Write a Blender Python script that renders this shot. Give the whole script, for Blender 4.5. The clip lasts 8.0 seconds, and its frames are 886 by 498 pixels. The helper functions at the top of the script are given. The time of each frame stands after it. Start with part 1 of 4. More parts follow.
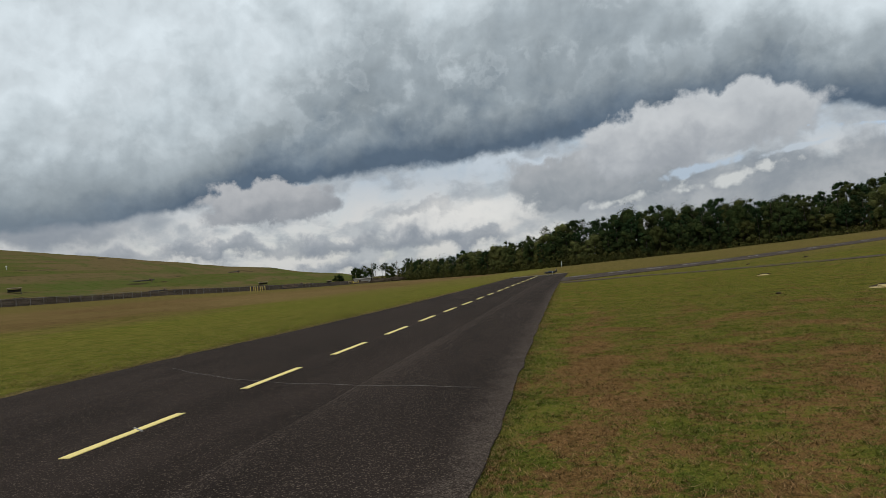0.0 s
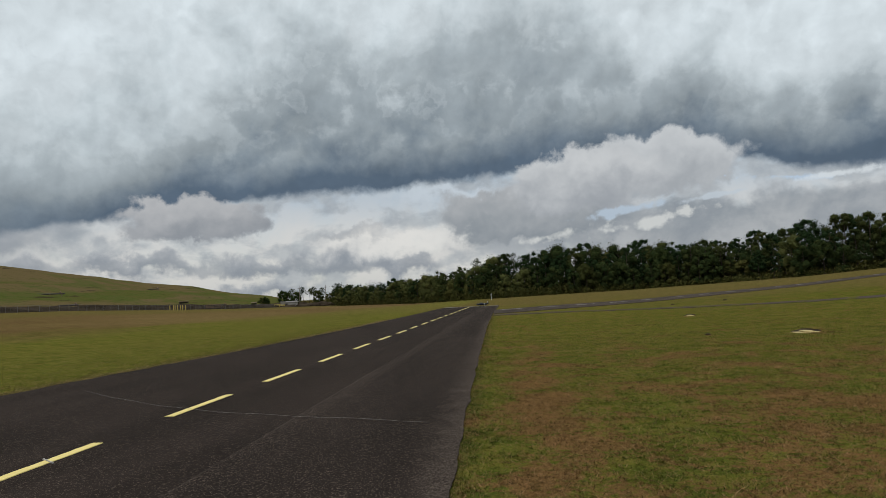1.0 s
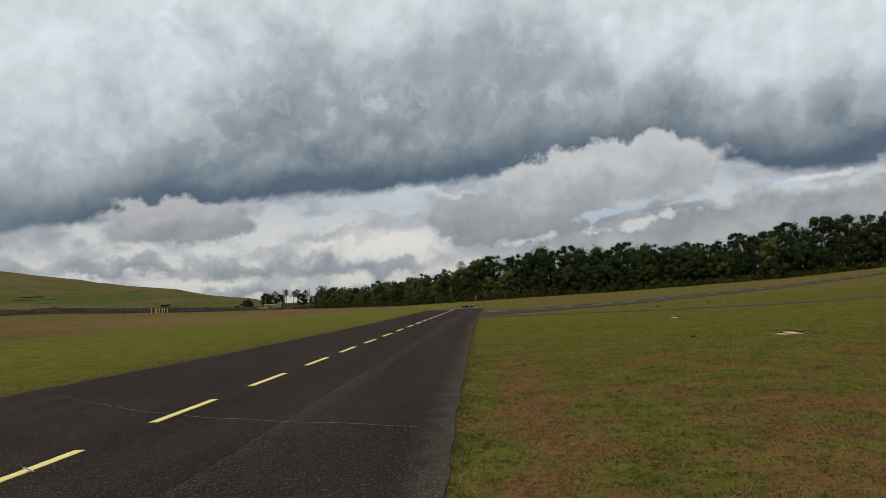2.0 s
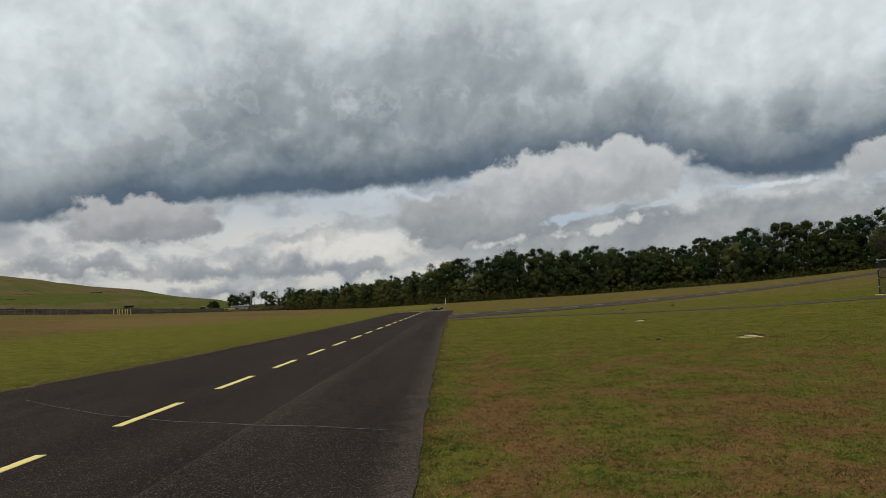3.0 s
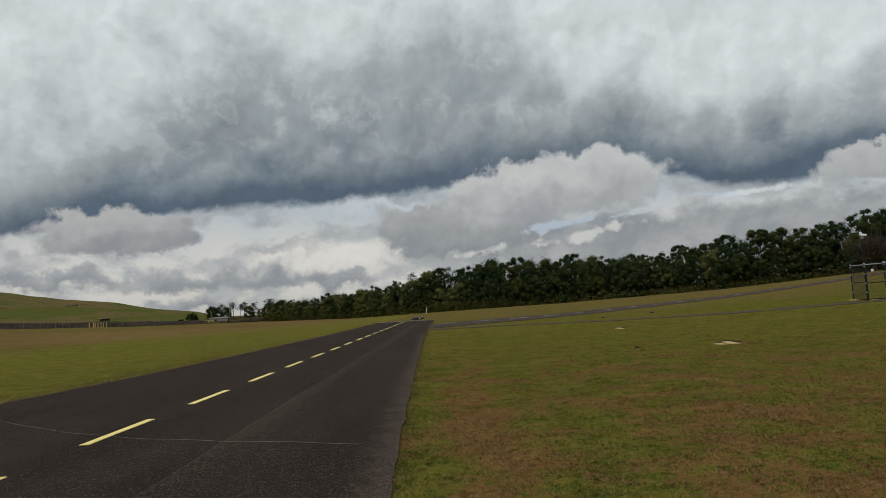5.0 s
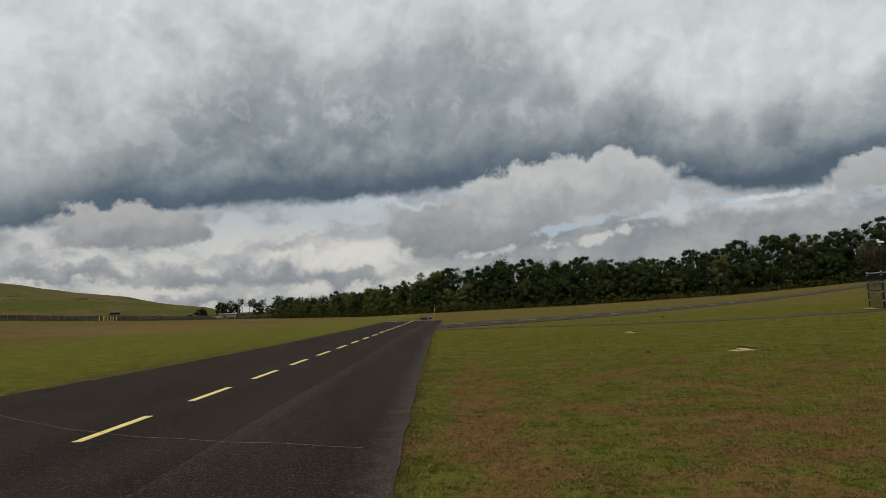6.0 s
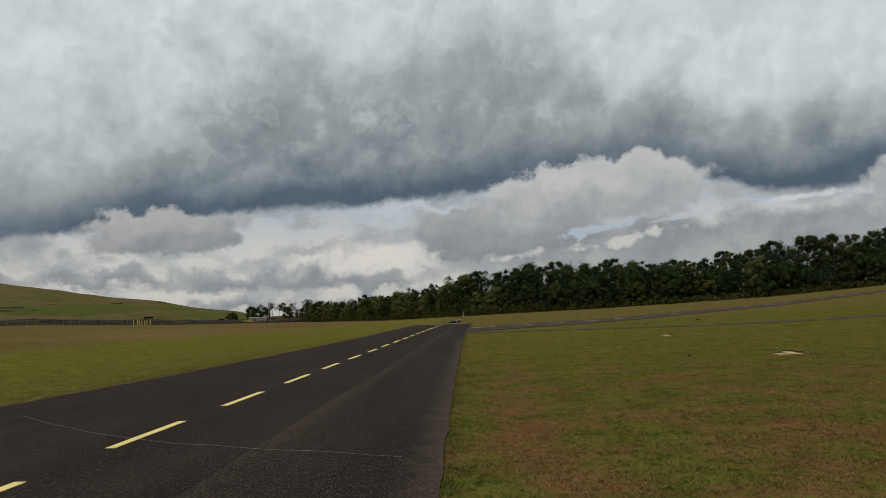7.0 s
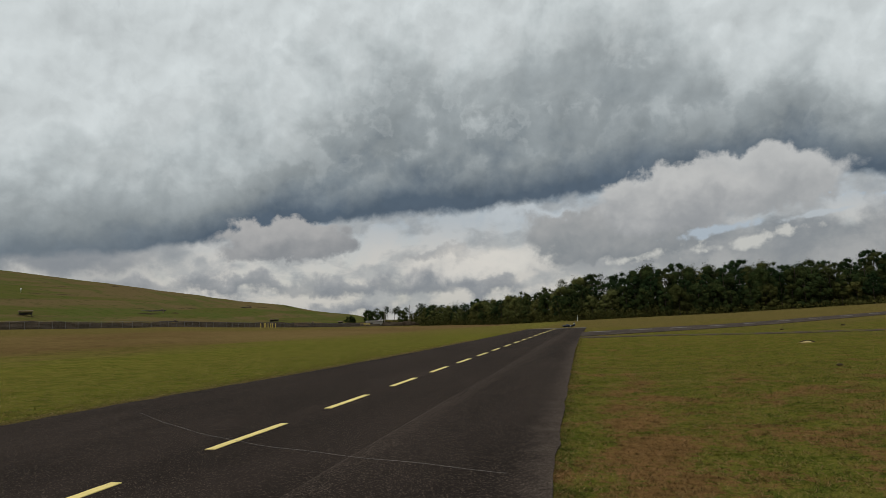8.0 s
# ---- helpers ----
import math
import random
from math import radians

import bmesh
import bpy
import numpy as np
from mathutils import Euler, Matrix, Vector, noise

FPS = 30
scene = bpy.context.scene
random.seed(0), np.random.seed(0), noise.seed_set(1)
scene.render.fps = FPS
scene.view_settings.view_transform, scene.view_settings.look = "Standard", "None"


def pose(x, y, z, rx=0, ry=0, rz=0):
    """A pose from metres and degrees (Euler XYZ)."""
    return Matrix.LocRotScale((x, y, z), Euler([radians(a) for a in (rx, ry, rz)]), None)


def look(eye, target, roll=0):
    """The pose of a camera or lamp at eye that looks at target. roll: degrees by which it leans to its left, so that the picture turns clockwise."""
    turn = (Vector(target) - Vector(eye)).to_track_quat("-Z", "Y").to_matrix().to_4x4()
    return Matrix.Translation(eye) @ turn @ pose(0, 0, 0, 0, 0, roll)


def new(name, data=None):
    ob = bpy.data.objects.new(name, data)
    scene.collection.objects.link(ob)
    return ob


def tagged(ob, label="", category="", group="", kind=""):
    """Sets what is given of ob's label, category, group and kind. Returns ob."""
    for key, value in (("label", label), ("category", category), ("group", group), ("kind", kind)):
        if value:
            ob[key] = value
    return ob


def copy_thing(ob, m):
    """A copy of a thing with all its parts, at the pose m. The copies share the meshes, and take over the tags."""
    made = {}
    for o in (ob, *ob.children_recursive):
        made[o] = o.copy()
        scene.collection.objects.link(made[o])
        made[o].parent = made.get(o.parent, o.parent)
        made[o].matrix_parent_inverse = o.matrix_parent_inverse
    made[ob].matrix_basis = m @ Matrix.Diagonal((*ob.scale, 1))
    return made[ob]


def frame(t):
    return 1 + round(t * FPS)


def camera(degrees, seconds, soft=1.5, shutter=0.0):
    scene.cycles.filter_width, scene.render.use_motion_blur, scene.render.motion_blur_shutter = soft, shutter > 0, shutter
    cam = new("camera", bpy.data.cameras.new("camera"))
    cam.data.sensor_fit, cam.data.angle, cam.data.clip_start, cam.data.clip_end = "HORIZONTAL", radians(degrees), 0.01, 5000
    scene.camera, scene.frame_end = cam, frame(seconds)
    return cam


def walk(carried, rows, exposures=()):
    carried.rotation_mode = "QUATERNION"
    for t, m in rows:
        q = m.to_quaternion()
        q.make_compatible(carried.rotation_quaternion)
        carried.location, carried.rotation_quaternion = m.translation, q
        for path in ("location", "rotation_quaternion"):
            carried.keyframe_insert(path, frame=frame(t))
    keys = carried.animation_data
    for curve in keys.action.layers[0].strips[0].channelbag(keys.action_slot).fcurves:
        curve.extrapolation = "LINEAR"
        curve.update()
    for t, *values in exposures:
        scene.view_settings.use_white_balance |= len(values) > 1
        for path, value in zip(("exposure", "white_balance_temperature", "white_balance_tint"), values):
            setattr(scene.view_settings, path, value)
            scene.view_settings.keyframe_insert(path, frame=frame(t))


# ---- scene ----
cam = camera(68.56, 8.0, soft=0.65)
PATH = [
    (0.0, pose(0.515, -0.305, 1.667, 91.837, 5.295, 12.676)),
    (0.5, pose(0.396, -0.217, 1.679, 93.879, 4.282, 8.607)),
    (1.0, pose(0.142, -0.050, 1.693, 93.905, 2.712, 6.436)),
    (1.5, pose(0.057, 0.042, 1.699, 93.961, 2.738, 6.049)),
    (3.0, pose(0.058, -0.044, 1.721, 94.109, 2.542, 2.378)),
    (3.5, pose(0.058, -0.066, 1.733, 94.061, 2.303, 1.720)),
    (4.0, pose(0.053, -0.079, 1.735, 94.296, 2.092, 1.208)),
    (4.5, pose(0.130, -0.047, 1.739, 94.798, 3.243, 0.769)),
    (6.0, pose(0.140, 0.430, 1.723, 94.913, 2.049, 1.479)),
    (6.5, pose(-0.003, 0.645, 1.704, 95.223, 1.111, 2.908)),
    (7.0, pose(-0.038, 0.789, 1.714, 95.293, 2.227, 3.915)),
    (7.5, pose(0.019, 1.041, 1.689, 95.112, 2.995, 6.057)),
    (8.0, pose(-0.036, 1.609, 1.651, 96.022, 2.038, 13.789)),
]
walk(cam, PATH, [(0.0, 0.02, 6330, 10), (1.5, 0.0, 6430, 10), (3.5, -0.05, 6540, 10), (6.0, -0.14, 6630, 10), (8.0, -0.17, 6660, 10)])

# ---- world: overcast sky with broken cloud, one soft sun ----
world = bpy.data.worlds.new("World")
scene.world = world
world.use_nodes = True
wt = world.node_tree
wt.nodes.clear()


class Nodes:
    """Small helper to write node trees as expressions."""

    def __init__(self, tree):
        self.t = tree

    def put(self, kind, inputs=()):
        n = self.t.nodes.new(kind)
        for k, v in dict(inputs).items():
            self.link(n.inputs[k], v)
        return n

    def link(self, socket, v):
        if isinstance(v, bpy.types.NodeSocket):
            self.t.links.new(v, socket)
        else:
            socket.default_value = v

    def math(self, op, a, b=0.0, c=0.0):
        n = self.t.nodes.new("ShaderNodeMath")
        n.operation = op
        for i, v in enumerate((a, b, c)):
            self.link(n.inputs[i], v)
        return n.outputs[0]

    def rng(self, v, a, b, c=0.0, d=1.0, mode="SMOOTHSTEP"):
        n = self.t.nodes.new("ShaderNodeMapRange")
        n.interpolation_type = mode
        for i, value in enumerate((v, a, b, c, d)):
            self.link(n.inputs[i], value)
        return n.outputs[0]

    def mix(self, f, a, b, mode="MIX"):
        n = self.put("ShaderNodeMix")
        n.data_type, n.blend_type = "RGBA", mode
        self.link(n.inputs[0], f)
        for i, v in ((6, a), (7, b)):
            self.link(n.inputs[i], (*v, 1.0) if isinstance(v, tuple) and len(v) == 3 else v)
        return n.outputs[2]

    def ramp(self, v, stops, mode="LINEAR"):
        n = self.put("ShaderNodeValToRGB", {0: v})
        n.color_ramp.interpolation = mode
        e = n.color_ramp.elements
        while len(e) < len(stops):
            e.new(0.5)
        for el, (p, c) in zip(e, stops):
            el.position = p
            el.color = (*c, 1.0) if isinstance(c, tuple) else (c, c, c, 1.0)
        return n.outputs[0]

    def noise(self, vec, scale, detail=4.0, rough=0.5, distort=0.0):
        return self.put("ShaderNodeTexNoise", {"Vector": vec, "Scale": scale, "Detail": detail, "Roughness": rough, "Distortion": distort})

    def vec(self, op, a, b):
        n = self.put("ShaderNodeVectorMath")
        n.operation = op
        self.link(n.inputs[0], a)
        self.link(n.inputs[1], b)
        return n.outputs[0]


W = Nodes(wt)
way = W.put("ShaderNodeTexCoord").outputs["Generated"]
sep = W.put("ShaderNodeSeparateXYZ", {0: way})
az0 = W.math("DEGREES", W.math("ARCTAN2", sep.outputs[0], sep.outputs[1]))
el0 = W.math("DEGREES", W.math("ARCSINE", sep.outputs[2]))
dome = W.put("ShaderNodeCombineXYZ", {0: W.math("MULTIPLY", az0, 0.1), 1: W.math("MULTIPLY", el0, 0.1), 2: 0.37}).outputs[0]
n_big = W.noise(dome, 1.0, 6.0, 0.5, 0.15).outputs["Fac"]
n_roll = W.noise(W.vec("ADD", dome, (7.3, 3.1, 1.7)), 2.3, 7.0, 0.52, 0.25)
n_mid = W.noise(W.vec("ADD", dome, (2.9, 8.4, 4.2)), 3.4, 8.0, 0.56, 0.2)
n_fine = W.noise(dome, 9.0, 6.0, 0.58).outputs["Fac"]
big = W.math("SUBTRACT", n_big, 0.5)
roll = W.math("SUBTRACT", n_roll.outputs["Fac"], 0.5)
mid = W.math("SUBTRACT", n_mid.outputs["Fac"], 0.5)
fine = W.math("SUBTRACT", n_fine, 0.5)
warp = W.put("ShaderNodeSeparateXYZ", {0: n_mid.outputs["Color"]})
az = W.math("ADD", az0, W.math("MULTIPLY", W.math("SUBTRACT", warp.outputs[0], 0.5), 8.0))
el = W.math("ADD", el0, W.math("MULTIPLY", W.math("SUBTRACT", warp.outputs[1], 0.5), 4.2))
el = W.math("ADD", el, W.math("MULTIPLY", fine, 1.8))


def relief(vec, scale, detail, step):
    """Lumps lit from above: how the field falls between two near ways."""
    n = [W.noise(v, scale, detail, 0.48, 0.0).outputs["Fac"] for v in (vec, W.vec("ADD", vec, step))]
    return W.math("SUBTRACT", n[0], n[1])


def rim(v, at, crisp, fade):
    """A bright ragged edge that fades into the cloud behind it."""
    return W.math("MULTIPLY", W.rng(v, at, at + crisp), W.rng(v, at + crisp * 0.6, at + fade, 1.0, 0.0))


bent = W.vec("ADD", dome, W.vec("MULTIPLY", W.vec("SUBTRACT", n_mid.outputs["Color"], (0.5, 0.5, 0.5)), (0.22, 0.22, 0.0)))
lumps = W.math("ADD", W.math("MULTIPLY", relief(bent, 1.9, 4.0, (-0.06, 0.1, 0.0)), 0.75), W.math("MULTIPLY", relief(bent, 4.5, 3.0, (-0.024, 0.04, 0.0)), 0.22))


def puff(cx, cy, rx, ry, soft=0.3):
    """How far inside one cloud the way lies, 0 to 1, and its height in the cloud."""
    dx = W.math("DIVIDE", W.math("SUBTRACT", az, cx), rx)
    dy = W.math("DIVIDE", W.math("SUBTRACT", el, cy), ry)
    d = W.math("SQRT", W.math("ADD", W.math("MULTIPLY", dx, dx), W.math("MULTIPLY", dy, dy)))
    return W.rng(d, 1.0 + soft, 1.0 - soft), dy


nishita = W.put("ShaderNodeTexSky")
nishita.sky_type, nishita.sun_disc = "NISHITA", False
nishita.sun_elevation, nishita.sun_rotation = radians(48), radians(214)
clear = W.mix(1.0, nishita.outputs[0], (0.1, 0.1, 0.1), "MULTIPLY")
veil = W.ramp(W.rng(el0, 0.0, 30.0, mode="LINEAR"), [(0.0, (0.57, 0.55, 0.52)), (0.1, (0.68, 0.645, 0.6)), (0.2, (0.63, 0.615, 0.595)), (0.28, (0.5, 0.535, 0.57)), (0.4, (0.42, 0.47, 0.51)), (1.0, (0.6, 0.64, 0.66))])
sky = W.mix(W.rng(mid, -0.25, 0.1, 0.72, 1.0), clear, veil)
# broken grey cloud between the horizon and the bank
drift = W.noise(W.vec("MULTIPLY", dome, (1.0, 1.7, 1.0)), 2.4, 7.0, 0.54, 0.2).outputs["Fac"]
sky = W.mix(W.math("MULTIPLY", W.rng(drift, 0.44, 0.6), 0.75), sky, W.mix(W.rng(n_fine, 0.3, 0.7), (0.33, 0.35, 0.375), (0.43, 0.445, 0.455)))
# grey sheet low down over the wood
m, _ = puff(20.0, 4.5, 24.0, 2.4, 0.35)
sky = W.mix(W.math("MULTIPLY", m, 0.8), sky, W.mix(W.rng(mid, -0.15, 0.2), (0.23, 0.25, 0.275), (0.36, 0.37, 0.385)))
# small low clouds over the horizon
for cx, cy, rx, ry in ((-31, 3.3, 4.5, 0.8), (-22.5, 3.1, 4.0, 0.9), (-15.5, 3.3, 4.0, 1.0), (-9.5, 2.7, 3.0, 0.7), (-22, 0.8, 3.0, 0.6), (-40, 2.9, 4.0, 1.0), (-45, 6.0, 8.5, 2.0), (-13, 5.5, 3.0, 0.5)):
    m, dy = puff(cx, cy, rx, ry, 0.5)
    sky = W.mix(W.math("MULTIPLY", m, 0.85), sky, W.mix(W.rng(dy, -0.6, 1.0), (0.24, 0.26, 0.29), (0.36, 0.37, 0.39)))
# bright gaps
for cx, cy, rx, ry, c in ((-10.0, 4.7, 5.5, 1.0, (0.76, 0.72, 0.67)), (-4.0, 8.8, 5.0, 0.5, (0.56, 0.6, 0.64))):
    m, _ = puff(cx, cy, rx, ry, 0.8)
    sky = W.mix(W.math("MULTIPLY", m, 0.85), sky, c)
# the great bank: dark level base, grey and ragged above
base = W.ramp(W.rng(az0, -60.0, 60.0, mode="LINEAR"), [(0.0, 0.2), (0.2, 0.335), (0.267, 0.4), (0.35, 0.455), (0.42, 0.465), (0.49, 0.505), (0.56, 0.56), (0.65, 0.5), (0.69, 0.41), (0.735, 0.385), (0.78, 0.43), (1.0, 0.5)], "B_SPLINE")
rise = W.math("SUBTRACT", W.math("ADD", el0, W.math("MULTIPLY", fine, 0.9)), W.math("MULTIPLY", base, 20.0))
rise = W.math("ADD", rise, W.math("MULTIPLY", W.math("SUBTRACT", warp.outputs[1], 0.5), 1.6))
depth = W.math("ADD", rise, W.math("MULTIPLY", W.math("MULTIPLY", big, 17.0), W.rng(rise, 0.0, 6.0, 0.2, 1.0)))
depth = W.math("ADD", depth, W.math("MULTIPLY", W.math("MULTIPLY", roll, 13.0), W.rng(rise, 0.0, 5.0, 0.15, 1.0)))
depth = W.math("ADD", depth, W.math("MULTIPLY", W.math("ADD", fine, mid), W.rng(rise, 1.0, 7.0, 0.4, 1.8)))
depth = W.math("ADD", depth, W.math("MULTIPLY", W.rng(az0, -16.0, -36.0, 0.0, 3.7), W.rng(rise, 0.8, 5.0)))
depth = W.math("ADD", depth, W.rng(rise, 1.0, 5.0, 0.0, 1.2))
depth = W.math("ADD", depth, W.rng(az0, -30.0, -42.0, 0.0, 2.6))
depth = W.math("ADD", depth, W.math("MULTIPLY", W.rng(az0, 0.0, 24.0, 0.0, 9.0), W.rng(rise, 2.0, 9.0)))
depth = W.math("MAXIMUM", depth, W.rng(rise, 0.5, 7.0, -1.0, 5.0))
bank = W.ramp(W.rng(depth, -2.0, 18.0, mode="LINEAR"), [(0.0, (0.085, 0.118, 0.165)), (0.16, (0.1, 0.135, 0.18)), (0.26, (0.18, 0.215, 0.25)), (0.4, (0.28, 0.312, 0.333)), (0.65, (0.385, 0.42, 0.437)), (0.85, (0.55, 0.59, 0.605)), (1.0, (0.67, 0.71, 0.725))])
rags = W.math("ADD", W.math("MULTIPLY", rim(W.math("ADD", n_roll.outputs["Fac"], W.math("MULTIPLY", fine, 0.12)), 0.52, 0.09, 0.22), 0.5), W.math("MULTIPLY", rim(W.math("ADD", n_mid.outputs["Fac"], W.math("MULTIPLY", big, 0.5)), 0.55, 0.06, 0.16), 0.3))
bank = W.mix(W.math("MULTIPLY", rags, W.rng(rise, 1.5, 8.0, 0.0, 0.75)), bank, (0.58, 0.615, 0.63))
bank = W.mix(1.0, bank, W.rng(lumps, -0.4, 0.4, 0.64, 1.36, "LINEAR"), "MULTIPLY")
sky = W.mix(W.rng(rise, -0.35, 0.5), sky, bank)
# white heaps in front of the bank
for cx, cy, rx, ry, top, foot in ((-27.3, 7.0, 5.2, 1.8, (0.47, 0.46, 0.46), (0.27, 0.28, 0.3)), (1.0, 6.6, 7.5, 2.6, (0.42, 0.42, 0.425), (0.25, 0.27, 0.29)),
                                  (13.2, 10.0, 5.8, 2.6, (0.58, 0.58, 0.58), (0.36, 0.37, 0.385)), (6.3, 9.0, 6.5, 2.6, (0.6, 0.595, 0.59), (0.33, 0.34, 0.36)), (34.0, 8.6, 3.6, 1.4, (0.52, 0.52, 0.52), (0.38, 0.39, 0.4))):
    m, dy = puff(cx, cy, rx, ry, 0.16)
    tone = W.math("ADD", W.math("MULTIPLY", dy, 0.8), W.math("ADD", W.math("MULTIPLY", lumps, 3.2), W.math("MULTIPLY", W.math("ADD", mid, roll), 1.1)))
    sky = W.mix(m, sky, W.mix(W.rng(tone, -1.1, 1.15), foot, top))
# thin slanting wisps of bright cloud and open blue over the wood
for cx, cy, rx, ry, tilt, c in ((12.0, 5.35, 2.9, 0.42, 0.17, (0.64, 0.63, 0.6)), (2.8, 4.5, 2.3, 0.34, 0.18, (0.62, 0.61, 0.58)), (9.0, 6.3, 3.6, 0.3, 0.12, (0.46, 0.53, 0.61)),
                                (22.3, 7.75, 3.4, 0.26, -0.12, (0.47, 0.57, 0.69)), (25.3, 7.6, 2.6, 0.26, 0.03, (0.66, 0.68, 0.69)), (17.5, 7.0, 3.0, 0.2, 0.1, (0.52, 0.56, 0.6))):
    dx = W.math("SUBTRACT", az0, cx)
    dy = W.math("DIVIDE", W.math("SUBTRACT", W.math("SUBTRACT", el0, cy), W.math("MULTIPLY", dx, tilt)), ry)
    dx = W.math("DIVIDE", dx, rx)
    d = W.math("SQRT", W.math("ADD", W.math("MULTIPLY", dx, dx), W.math("MULTIPLY", dy, dy)))
    d = W.math("ADD", d, W.math("MULTIPLY", W.math("ADD", roll, W.math("ADD", mid, fine)), 3.6))
    sky = W.mix(W.rng(d, 1.35, 0.3, 0.0, 0.85), sky, c)
sky = W.mix(W.rng(el0, 29.0, 60.0), sky, (1.25, 1.25, 1.25))
back = W.put("ShaderNodeBackground", {0: W.mix(1.0, sky, (0.965, 1.0, 1.015), "MULTIPLY"), 1: 1.0})
W.link(W.put("ShaderNodeOutputWorld").inputs[0], back.outputs[0])

sun = new("sun", bpy.data.lights.new("sun", "SUN"))
sun.data.energy, sun.data.angle, sun.data.color = 0.7, radians(18), (1.0, 0.96, 0.9)
sun.matrix_world = look((-30, -45, 60), (0, 0, 0))

# ---- materials ----


def material(name, build):
    m = bpy.data.materials.new(name)
    m.use_nodes = True
    m.node_tree.nodes.clear()
    n = Nodes(m.node_tree)
    p = n.put("ShaderNodeBsdfPrincipled")
    n.link(n.put("ShaderNodeOutputMaterial").inputs[0], p.outputs[0])
    build(n, p)
    return m


def place(n):
    return n.put("ShaderNodeNewGeometry").outputs["Position"]


def chance(n):
    """Random per leaf or blade, mixed with random per object."""
    return n.math("FRACT", n.math("ADD", n.put("ShaderNodeNewGeometry").outputs["Random Per Island"], n.put("ShaderNodeObjectInfo").outputs["Random"]))


def bump(n, p, h, strength, dist):
    n.link(p.inputs["Normal"], n.put("ShaderNodeBump", {"Height": h, "Strength": strength, "Distance": dist}).outputs[0])


def plain(name, colour, rough=0.6, metal=0.0, vary=0.15, scale=6.0, spec=0.4):
    def build(n, p):
        f = n.noise(n.put("ShaderNodeTexCoord").outputs["Object"], scale, 5.0, 0.6).outputs["Fac"]
        lo, hi = (tuple(c * k for c in colour) for k in (1 - vary, 1 + vary))
        n.link(p.inputs["Base Color"], n.mix(n.rng(f, 0.3, 0.7), lo, hi))
        n.link(p.inputs["Roughness"], n.rng(f, 0.2, 0.8, rough - 0.08, min(1.0, rough + 0.08)))
        p.inputs["Metallic"].default_value = metal
        p.inputs["Specular IOR Level"].default_value = spec
    return material(name, build)


def turf_colour(n, pos):
    """Mown grass with worn, straw-coloured patches, drifting from yellow-green to brown."""
    patch = n.noise(pos, 0.8, 7.0, 0.66, 0.4).outputs["Fac"]
    wide = n.noise(pos, 0.035, 3.0, 0.5).outputs["Fac"]
    band = n.noise(n.vec("MULTIPLY", pos, (0.05, 0.012, 1.0)), 1.0, 3.0, 0.55).outputs["Fac"]
    grain = n.noise(pos, 17.0, 5.0, 0.65).outputs["Fac"]
    blade = n.noise(n.vec("MULTIPLY", pos, (1.0, 0.55, 1.0)), 75.0, 3.0, 0.6).outputs["Fac"]
    tuft = n.noise(pos, 3.2, 6.0, 0.7).outputs["Fac"]
    green = n.mix(n.rng(wide, 0.35, 0.65), (0.125, 0.132, 0.0215), (0.168, 0.151, 0.027))
    green = n.mix(n.rng(grain, 0.35, 0.7), green, (0.068, 0.084, 0.015))
    green = n.mix(n.rng(tuft, 0.5, 0.34, 0.0, 0.6), green, (0.048, 0.066, 0.01))
    green = n.mix(n.rng(tuft, 0.4, 0.66, 0.0, 0.55), green, (0.16, 0.122, 0.027))
    straw = n.mix(n.rng(grain, 0.3, 0.7), (0.15, 0.07, 0.03), (0.215, 0.112, 0.048))
    x = n.put("ShaderNodeSeparateXYZ", {0: pos}).outputs
    near = n.rng(x[1], 26.0, 7.0, -0.04, 0.11)
    near = n.math("MULTIPLY", near, n.rng(x[0], -3.0, 4.0))
    track = n.rng(n.math("ABSOLUTE", n.math("SUBTRACT", x[0], 0.45)), 0.75, 0.2, 0.0, 0.11)
    near = n.math("ADD", near, n.math("MULTIPLY", track, n.rng(x[1], 22.0, 14.0)))
    worn = n.rng(n.math("ADD", n.math("ADD", n.math("ADD", n.math("MULTIPLY", patch, 1.15), -0.08), n.math("MULTIPLY", n.math("SUBTRACT", n.noise(pos, 11.0, 6.0, 0.7).outputs["Fac"], 0.5), 0.9)), near), 0.53, 0.67, 0.0, 0.8)
    worn = n.math("MULTIPLY", worn, n.rng(x[0], -12.0, -6.0, 0.3, 1.0))
    col = n.mix(worn, green, straw)
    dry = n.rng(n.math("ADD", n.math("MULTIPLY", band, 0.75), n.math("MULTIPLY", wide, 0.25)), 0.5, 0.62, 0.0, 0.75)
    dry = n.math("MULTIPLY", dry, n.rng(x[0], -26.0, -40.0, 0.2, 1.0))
    # dry grass far off, begun nearer to paint extra brightness into the mid lawn
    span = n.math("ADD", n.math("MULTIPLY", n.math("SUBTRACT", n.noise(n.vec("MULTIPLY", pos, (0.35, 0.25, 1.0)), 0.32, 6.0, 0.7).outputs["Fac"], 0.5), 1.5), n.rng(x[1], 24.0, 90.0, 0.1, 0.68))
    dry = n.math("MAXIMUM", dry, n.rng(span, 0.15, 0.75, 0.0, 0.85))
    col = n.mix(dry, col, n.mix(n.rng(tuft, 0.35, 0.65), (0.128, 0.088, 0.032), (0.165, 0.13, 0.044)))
    lush = n.math("MULTIPLY", n.rng(x[0], -7.0, -12.0), n.rng(x[0], -36.0, -26.0))
    col = n.mix(n.math("MULTIPLY", lush, n.rng(band, 0.35, 0.6, 0.75, 0.35)), col, n.mix(n.rng(tuft, 0.35, 0.65), (0.128, 0.14, 0.024), (0.18, 0.16, 0.034)))
